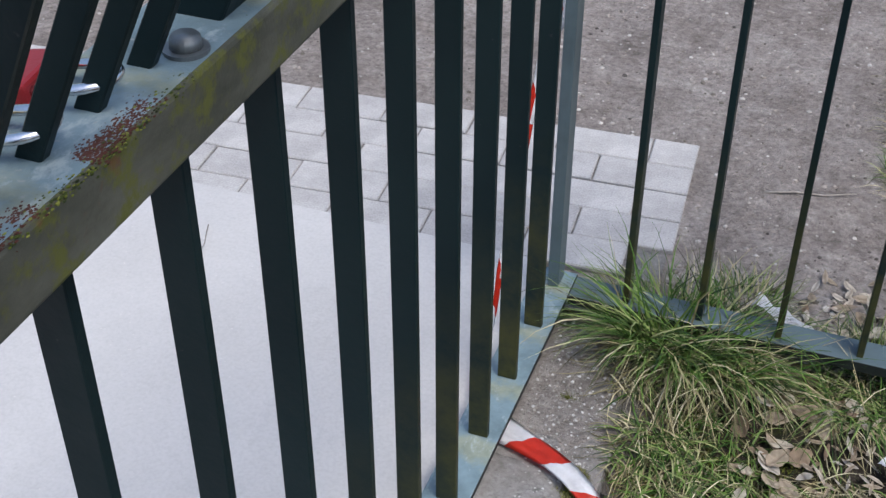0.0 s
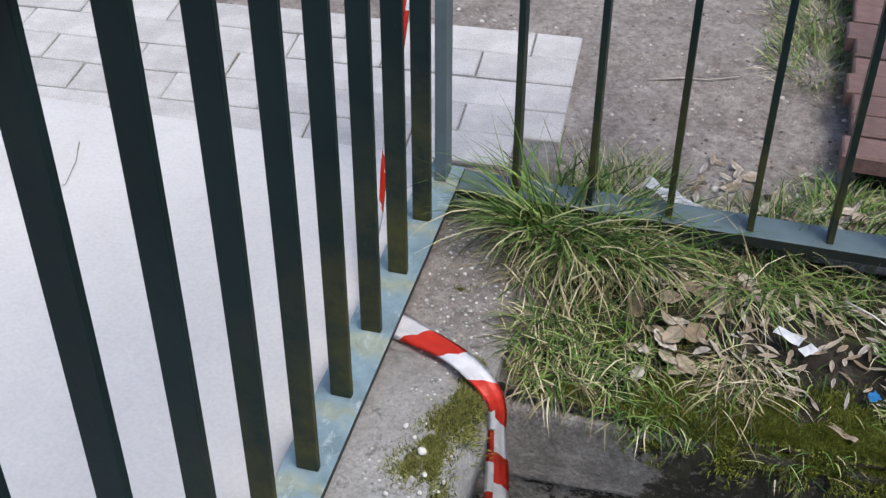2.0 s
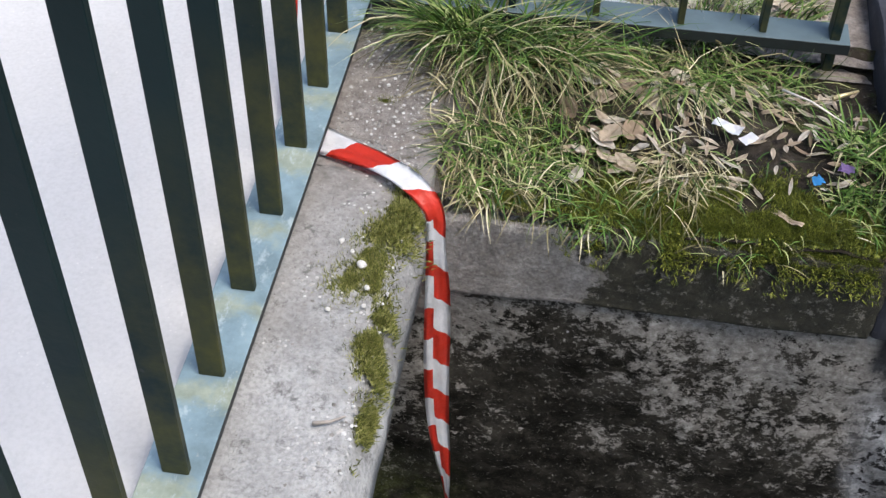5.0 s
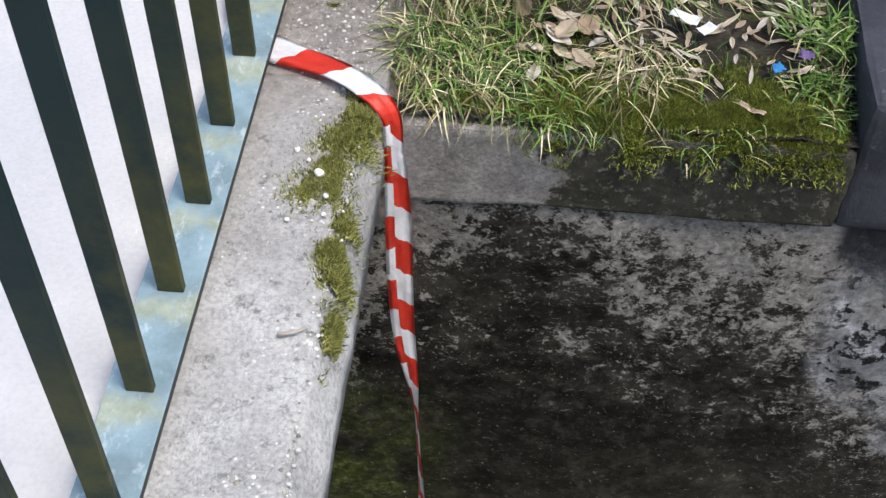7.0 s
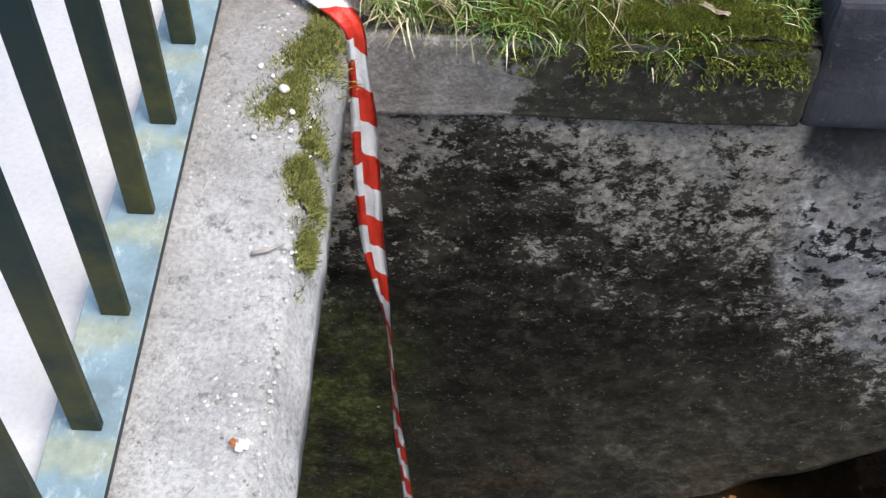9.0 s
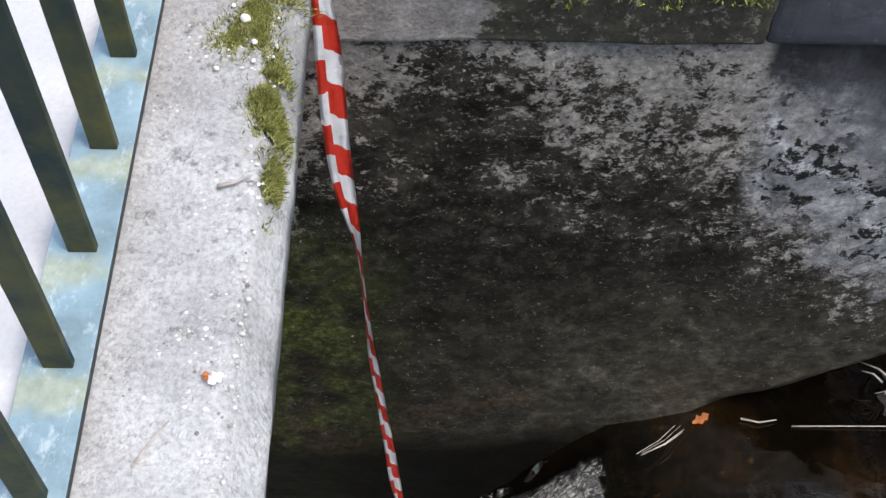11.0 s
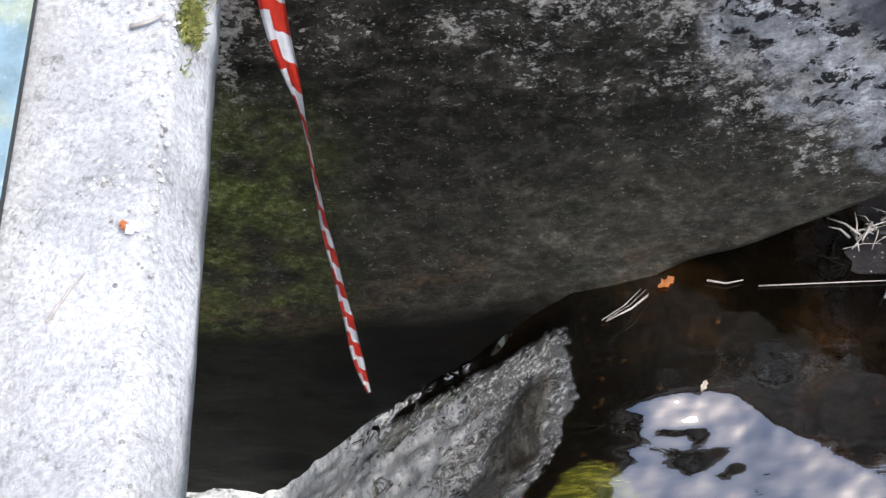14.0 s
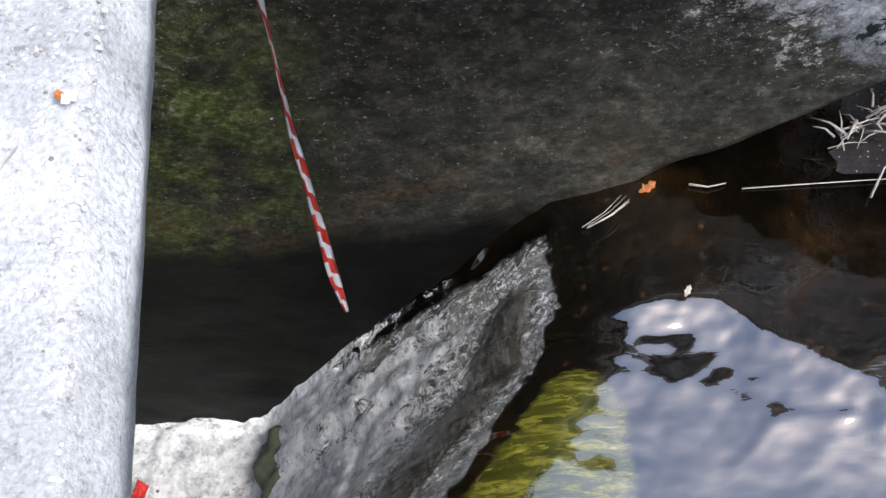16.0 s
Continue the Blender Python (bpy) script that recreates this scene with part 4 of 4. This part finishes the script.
tuft(26, 0.50, 0.46, 160, 0.06, 0.08, 0.9, 0.5, "sparse dry grass along the rail", base=earth_z, width=0.0011, mixed=0.6)


def moss(seed, label, spots, base, count, length=0.008, material=None, rim=0.5):
    """A moss cushion: many short pointed shoots over low mounds. spots: x, y, radius x, radius y, height."""
    rng = random.Random(seed)
    bm = bmesh.new()
    for i in range(count):
        x0, y0, rx, ry, hh = rng.choice(spots)
        a, r = rng.uniform(0, 6.283), min(1.4, abs(rng.gauss(0, 0.55)))
        x, y = x0 + rx * r * math.cos(a), y0 + ry * r * math.sin(a)
        if x > 0.845 or wob(x, y, 22) < -0.45 + rim * rng.random() * r:
            continue
        b, nrm = base(x, y)
        p = Vector((x, y, b)) + nrm * (hh * max(0.0, 1 - r * r) * (0.6 + 0.5 * wob(x, y, 30)))
        d = (nrm + Vector((rng.gauss(0, 0.5), rng.gauss(0, 0.5), rng.gauss(0, 0.35)))).normalized()
        s = d.cross(Vector((rng.random(), rng.random(), 0.2))).normalized()
        u = d.cross(s)
        L, w = length * rng.uniform(0.5, 1.3), length * 0.16 * rng.uniform(0.6, 1.3)
        ring = [bm.verts.new(p - d * 0.004 + (s * math.cos(k * 2.094) + u * math.sin(k * 2.094)) * w) for k in range(3)]
        tip = bm.verts.new(p + d * L)
        for k in range(3):
            bm.faces.new((ring[k], ring[(k + 1) % 3], tip))
    return tagged(link("moss", bm, material or M_MOSS), label, "moss", kind="stuff")


UP = Vector((0, 0, 1))


def coping_top(x, y):
    if x < 0.165:
        return -0.034, UP
    f = min(1.0, (x - 0.165) / 0.04)
    return -0.036 - 0.05 * f * f, (UP * (1 - 0.7 * f) + Vector((1, 0, 0)) * f).normalized()


def cap_front(x, y):
    if y > 0.015:
        return bed_z(x, y), UP
    f = min(1.0, (0.015 - y) / 0.05)
    return -0.112 - 0.04 * f, (UP * (1 - f) + Vector((0, -1, 0)) * (0.3 + f)).normalized()


moss(31, "olive green moss cushions on the coping's edge", [(0.172, -0.085, 0.030, 0.045, 0.020), (0.160, -0.125, 0.045, 0.045, 0.010), (0.140, -0.165, 0.050, 0.060, 0.003), (0.125, -0.215, 0.040, 0.055, 0.001), (0.155, -0.215, 0.035, 0.05, 0.003), (0.176, -0.28, 0.022, 0.035, 0.014), (0.172, -0.32, 0.025, 0.035, 0.012), (0.180, -0.365, 0.022, 0.045, 0.012), (0.188, -0.43, 0.010, 0.05, 0.006), (0.172, -0.02, 0.03, 0.04, 0.012)], coping_top, 40000, 0.0066, M_OLIVE, 1.6)
moss(32, "bright green moss hanging over the wall cap", [(0.44 + 0.05 * i, 0.050 + 0.012 * math.sin(i * 2.3), 0.06, 0.055, 0.016) for i in range(9)] + [(0.50, 0.026, 0.06, 0.018, 0.012), (0.62, 0.026, 0.09, 0.018, 0.012), (0.76, 0.026, 0.08, 0.018, 0.012), (0.30, 0.035, 0.07, 0.02, 0.006)], cap_front, 150000, 0.0080)
moss(33, "low dark moss patches on the soil", [(0.30, 0.20, 0.10, 0.06, 0.003), (0.44, 0.17, 0.08, 0.05, 0.003), (0.10, 0.16, 0.03, 0.02, 0.002), (0.70, 0.10, 0.10, 0.04, 0.004), (0.35, 0.13, 0.06, 0.05, 0.003)], lambda x, y: (bed_z(x, y) if x > 0.2 else -0.036, UP), 5000, 0.006)


def leaf_mesh(rng, length, width, lobes):
    """A curled dead leaf with an uneven, lobed rim and a little thickness."""
    bm = bmesh.new()
    n = 9
    mid, lft, rgt = [], [], []
    c1, c2 = rng.uniform(0.0, 0.3), rng.uniform(-0.25, 0.3)
    for i in range(n):
        f = i / (n - 1)
        w = width * 0.5 * math.sin(3.1416 * min(0.99, f * 0.96 + 0.03)) ** 0.8 * (1 + 0.5 * lobes * math.sin(f * 17 + c2 * 9))
        z = c2 * length * (f - 0.5) ** 2 * 1.5
        mid.append(bm.verts.new((length * (f - 0.5), 0, z)))
        lft.append(bm.verts.new((length * (f - 0.5) + 0.1 * w, w, z + c1 * w + 0.12 * width * lobes * rng.gauss(0, 1.5))))
        rgt.append(bm.verts.new((length * (f - 0.5) + 0.1 * w, -w, z + c1 * w * rng.uniform(0.3, 1.3))))
    for i in range(n - 1):
        bm.faces.new((mid[i], mid[i + 1], lft[i + 1], lft[i]))
        bm.faces.new((rgt[i], rgt[i + 1], mid[i + 1], mid[i]))
    bmesh.ops.solidify(bm, geom=bm.faces[:], thickness=0.0003)
    return bm


def leaf(rng, x, y, base, length, width, lobes, label, lift=0.012):
    ob = link("dead_leaf", leaf_mesh(rng, length, width, lobes), M_LEAF)
    ob.matrix_basis = Matrix.Translation((x, y, base(x, y) + lift)) @ Euler((rng.gauss(0, 0.25), rng.gauss(0, 0.25), rng.uniform(0, 6.28))).to_matrix().to_4x4()
    return tagged(ob, label, "leaf", "dead leaves on the soil")


rng = random.Random(41)
for i in range(18):
    x, y = rng.uniform(0.37, 0.56), rng.choice((0.13, 0.28)) + rng.gauss(0, 0.03)
    L = rng.uniform(0.035, 0.06)
    leaf(rng, x, y, bed_z, L, L * rng.uniform(0.4, 0.65), 0.18, "crumpled beige oak leaf on soil", rng.uniform(0.010, 0.022))
for x, y, L in ((0.43, 0.295, 0.07), (0.465, 0.265, 0.065), (0.40, 0.13, 0.05), (0.44, 0.12, 0.06), (0.49, 0.135, 0.055), (0.415, 0.47, 0.07), (0.50, 0.50, 0.06), (0.60, 0.50, 0.06), (0.64, 0.53, 0.07), (0.56, 0.53, 0.05), (0.68, 0.50, 0.06), (0.46, 0.105, 0.05), (0.42, 0.155, 0.045), (0.62, 0.47, 0.06), (0.72, 0.55, 0.05), (0.58, 0.57, 0.06), (0.53, 0.56, 0.05)):
    L *= 0.78
    leaf(rng, x, y, bed_z if y < 0.45 else earth_z, L, L * 0.62, 0.30, "crumpled beige oak leaf on soil", 0.018)
for i in range(170):
    x, y = rng.uniform(0.48, 0.83), rng.uniform(0.09, 0.36)
    leaf(rng, x, y, bed_z, rng.uniform(0.020, 0.042), rng.uniform(0.005, 0.010), 0.0, "narrow grey-brown willow leaf in the litter", rng.uniform(0.004, 0.014))
for i in range(60):
    x, y = rng.uniform(0.42, 0.78), rng.uniform(0.45, 0.70)
    leaf(rng, x, y, earth_z, rng.uniform(0.025, 0.05), rng.uniform(0.010, 0.020), 0.10, "dry pale leaf on the trodden earth", rng.uniform(0.004, 0.012))


# ---- litter ----
def crumpled(seed, sx, sy, amount):
    bm = sheet(steps(-sx / 2, sx / 2, 16), steps(-sy / 2, sy / 2, 8), lambda x, y: amount * noise.fractal(Vector((x * 28, y * 28, seed)), 0.8, 2, 3))
    bmesh.ops.solidify(bm, geom=bm.faces[:], thickness=0.0005)
    return bm


def scrap(label, material, place, turn, sx, sy, seed, amount=0.01, name="paper_scrap", torn=False):
    ob = link(name, leaf_mesh(random.Random(int(seed)), sx, sy, 0.7) if torn else crumpled(seed, sx, sy, amount), material)
    ob.matrix_basis = Matrix.Translation(place) @ Matrix.Rotation(radians(turn), 4, 'Z')
    return tagged(ob, label, "litter")


scrap("crumpled white paper strip beside the fence rail", M_PAPER, (0.40, 0.465, -0.008), -32, 0.13, 0.035, 1.0, 0.014)
scrap("small white paper scrap among dead leaves", M_PAPER, (0.615, 0.19, -0.035), -25, 0.045, 0.022, 2.0, 0.006)
scrap("small grey paper scrap among dead leaves", M_PAPER, (0.645, 0.165, -0.035), 40, 0.025, 0.018, 3.0, 0.006)
scrap("crumpled bright blue foil scrap on soil", M_BLUE, (0.745, 0.10, -0.045), 60, 0.022, 0.018, 4.0, 0.008, "foil_scrap", torn=True)
scrap("crumpled violet foil scrap on soil", M_VIOLET, (0.785, 0.125, -0.04), 20, 0.028, 0.022, 5.0, 0.008, "foil_scrap", torn=True)
scrap("pale folded scrap on the mossy cap", M_LEAF, (0.705, 0.045, -0.075), -30, 0.05, 0.012, 6.0, 0.008, "leaf_scrap")
scrap("orange and white wrapper scrap on the coping", M_PAPER, (0.156, -0.702, -0.026), 40, 0.019, 0.013, 7.0, 0.005, torn=True)
scrap("small orange wrapper scrap on the coping", M_ORANGE, (0.146, -0.700, -0.026), 100, 0.013, 0.008, 8.0, 0.005, "wrapper_scrap", torn=True)
scrap("red plastic shred in the foam", mat_plain("red_film", (0.65, 0.06, 0.05), 0.4), (-0.372, -0.25, -2.66), 60, 0.10, 0.04, 9.0, 0.02, "plastic_shred")


def pebble_mesh(seed, sub=2):
    bm = bmesh.new()
    bmesh.ops.create_icosphere(bm, subdivisions=sub, radius=1)
    for v in bm.verts:
        v.co = v.co * (1 + 0.35 * noise.noise(v.co * 1.3 + Vector((seed, 0, 0))))
    return bm


def pebble(x, y, z, r, label, material=None):
    ob = link("pebble", pebble_mesh(x * 31 + y * 7), material or M_STONE, smooth=True)
    ob.location, ob.scale = (x, y, z), (r, r * 0.75, r * 0.55)
    ob.rotation_euler = (0, 0, x * 40 + y * 17)
    return tagged(ob, label, "pebble", "pebbles on the coping")


for x, y, r in ((0.135, -0.190, 0.0085), (0.100, -0.150, 0.005), (0.118, -0.168, 0.004), (0.150, -0.230, 0.005), (0.152, -0.262, 0.004), (0.108, -0.275, 0.004)):
    pebble(x, y, -0.028, r, "small white pebble on mossy coping")

# grit and gravel too small to count
rng = random.Random(8)
heap = Heap()


def grain(x, y, z, r):
    heap.add((x, y, z), r, Euler((rng.uniform(0, 6), rng.uniform(0, 6), rng.uniform(0, 6))).to_matrix(), (1, rng.uniform(0.7, 1.1), 0.7))


for i in range(11000):
    x, y = rng.uniform(-2.0, 0.72), 0.55 + 2.2 * rng.random() ** 1.5
    if -2 < x < 0.17 and y < 1.05:
        continue
    grain(x, y, earth_z(x, y), 0.0012 + 0.0062 * rng.random() ** 4)
for i in range(500):
    x, y = rng.uniform(0.18, 0.5), rng.uniform(0.46, 0.62)
    grain(x, y, earth_z(x, y), 0.0015 + 0.008 * rng.random() ** 4)
M_GRIT = mat_blades("mixed_grit", (0.06, 0.05, 0.045), (0.16, 0.14, 0.12), (0.30, 0.265, 0.24), (0.36, 0.33, 0.30), (0.55, 0.52, 0.49))
tagged(heap.link("gravel", M_GRIT), "loose grit and small stones strewn on the ground", "gravel", kind="stuff")
heap = Heap()
for i in range(6000):
    x, y = rng.uniform(0.038, 0.18), rng.uniform(-1.2, 0.36)
    grain(x, y, -0.0345 if y < 0.02 else max(-0.035, bed_z(x, y)), 0.0007 + 0.0030 * rng.random() ** 5)
M_CHIPS = mat_blades("coping_grit", (0.13, 0.12, 0.11), (0.28, 0.27, 0.255), (0.40, 0.39, 0.375), (0.46, 0.455, 0.45), (0.54, 0.535, 0.525))
tagged(heap.link("grit", M_CHIPS), "fine pale grit loose on the concrete coping", "gravel", kind="stuff")


def twig(points, r, label, material=None, name="twig"):
    return tagged(link(name, tube(points, r, 6, 0.4), material or M_TWIG, smooth=True), label, "twig")


twig([(0.30, 0.92, -0.06), (0.36, 0.935, -0.054), (0.42, 0.95, -0.058), (0.48, 0.975, -0.055)], 0.003, "thin grey twig on the trodden earth")
twig([(0.70, 0.30, -0.04), (0.74, 0.265, -0.030), (0.79, 0.23, -0.038)], 0.0022, "straw-coloured stalk in the litter", M_LEAF)
twig([(0.775, 0.285, -0.035), (0.815, 0.31, -0.035)], 0.0045, "yellow cigarette-sized stalk in the litter", M_BRASS)
twig([(-0.70, 0.40, -0.048), (-0.675, 0.34, -0.046), (-0.66, 0.27, -0.047), (-0.70, 0.235, -0.048)], 0.0012, "thin dark stalk lying on the pale deck")
twig([(0.085, -0.80, -0.028), (0.105, -0.765, -0.026), (0.115, -0.75, -0.027)], 0.002, "short twig on the coping")
twig([(0.130, -0.455, -0.028), (0.150, -0.452, -0.024), (0.166, -0.440, -0.026)], 0.003, "short dark twig on the coping")
M_MUD = mat_soil("wet_grey_mud", (0.012, 0.010, 0.010), (0.028, 0.025, 0.026), (0.050, 0.046, 0.048))
# driftwood caught at the foot of the wall
rng = random.Random(19)
for i in range(5):
    o = Vector((rng.gauss(0, 0.003), rng.gauss(0, 0.004), rng.uniform(0, 0.01)))
    a, c = Vector((0.815 + rng.uniform(0, 0.03), -0.105 + rng.uniform(0, 0.02), -1.446)), Vector((0.90 + rng.uniform(0, 0.03), -0.035 + rng.gauss(0, 0.006), -1.438))
    twig([a + o, (a + c) / 2 + o + Vector((0.006, -0.004, 0.004)), c + o], rng.uniform(0.0008, 0.0016), "pale bundle of twigs drifting on the water")
twig([(1.173, -0.026, -1.443), (1.32, -0.024, -1.442), (1.66, -0.020, -1.442)], 0.0020, "long straight pale stick afloat along the wall")
twig([(1.44, -0.07, -1.435), (1.47, -0.02, -1.40), (1.53, 0.03, -1.39)], 0.003, "bent pale stick at the water's edge")
twig([(1.06, -0.01, -1.44), (1.10, -0.02, -1.438), (1.14, -0.012, -1.44)], 0.003, "thin pale twig at the water's edge")
rng = random.Random(77)
for i in range(60):
    q = rng.random()
    p = Vector((1.38 + 0.22 * q + rng.gauss(0, 0.012), 0.06 + 0.11 * q + rng.gauss(0, 0.018), -1.42 + rng.uniform(0, 0.04)))
    d = Vector((rng.uniform(-0.07, 0.12), rng.uniform(-0.06, 0.06), rng.uniform(-0.02, 0.04)))
    twig([p, p + d * 0.5 + Vector((0, 0, 0.012)), p + d], rng.uniform(0.001, 0.004), "tangled grey driftwood roots under the undercut wall", name="driftwood")
scrap("rotting orange leaf afloat at the wall", M_ORANGE, (0.970, -0.012, -1.442), 30, 0.045, 0.02, 12.0, 0.006, "floating_leaf", torn=True)
scrap("pale leaf afloat on dark water", M_LEAF, (1.02, -0.26, -1.444), 60, 0.03, 0.012, 13.0, 0.002, "floating_leaf", torn=True)
bm = roughened(box(1.12, 3.2, 0.0, 0.40, -1.7, -1.425, 0.01), 0.012, 9, 14)
for v in bm.verts:
    # the bank dips under the water where it ends
    v.co.z -= 0.16 * max(0.0, 1.56 - v.co.x)
tagged(link("mud_shelf", bm, M_MUD, smooth=True), "grey mud shelf under the undercut wall", "mud", kind="structure")

# ---- pavers and bricks, piece by piece ----
pavement = tagged(link("pavement", box(-2.0, 0.155, 0.0, 0.495, -0.20, -0.059), M_SAND), "strip of grey concrete pavers in running bond", "pavement", kind="structure")
PAVE = Matrix.Translation((0.014, 0.535, 0.0)) @ Matrix.Rotation(radians(4.0), 4, 'Z')
pavement.matrix_basis = PAVE


def piece_mesh(name, sx, sy, sz, bevel, material):
    bm = box(0, sx, 0, sy, 0, sz)
    bmesh.ops.bevel(bm, geom=[e for e in bm.edges if min(v.co.z for v in e.verts) > sz * 0.5], offset=bevel, segments=1, affect='EDGES')
    me = bpy.data.meshes.new(name)
    bm.to_mesh(me)
    bm.free()
    me.materials.append(material)
    return me


full, half = piece_mesh("paver", 0.1965, 0.0965, 0.05, 0.0025, M_PAVER), piece_mesh("half_paver", 0.0965, 0.0965, 0.05, 0.0025, M_PAVER)
rng = random.Random(6)
for row in range(5):
    x = 0.165 if row > 0 else 0.08
    if row % 2 == 0 and row:
        x -= 0.1
        ob = new("paver", half)
        ob.parent = pavement
        ob.matrix_basis = Matrix.Translation((x + 0.002, row * 0.1 + 0.002, -0.104 + rng.uniform(-0.002, 0.002)))
    while x > -1.95:
        x -= 0.2
        ob = new("paver", full)
        ob.parent = pavement
        ob.matrix_basis = Matrix.Translation((x + 0.002, row * 0.1 + 0.002, -0.104 + rng.uniform(-0.002, 0.002))) @ Euler((rng.gauss(0, 0.006), rng.gauss(0, 0.004), rng.gauss(0, 0.006))).to_matrix().to_4x4()

# core set back; its dark soil colour deepens the shaded gap under the bricks
step = tagged(link("brick_step", box(0.715, 1.53, 0.67, 2.68, -0.2, -0.008), M_BED), "raised step of red clinker bricks with mossy joints", "step", kind="structure")
brick = piece_mesh("brick", 0.207, 0.0665, 0.034, 0.004, M_BRICK)
for row in range(28):
    x = 0.678 + (0.012 if row % 3 else -0.004)
    for c in range(4):
        ob = new("brick", brick)
        ob.parent = step
        ob.matrix_basis = Matrix.Translation((x + c * 0.215 + rng.gauss(0, 0.002), 0.632 + row * 0.0725, -0.014 + rng.uniform(-0.003, 0.003))) @ Euler((rng.gauss(0, 0.008), rng.gauss(0, 0.006), rng.gauss(0, 0.008))).to_matrix().to_4x4()
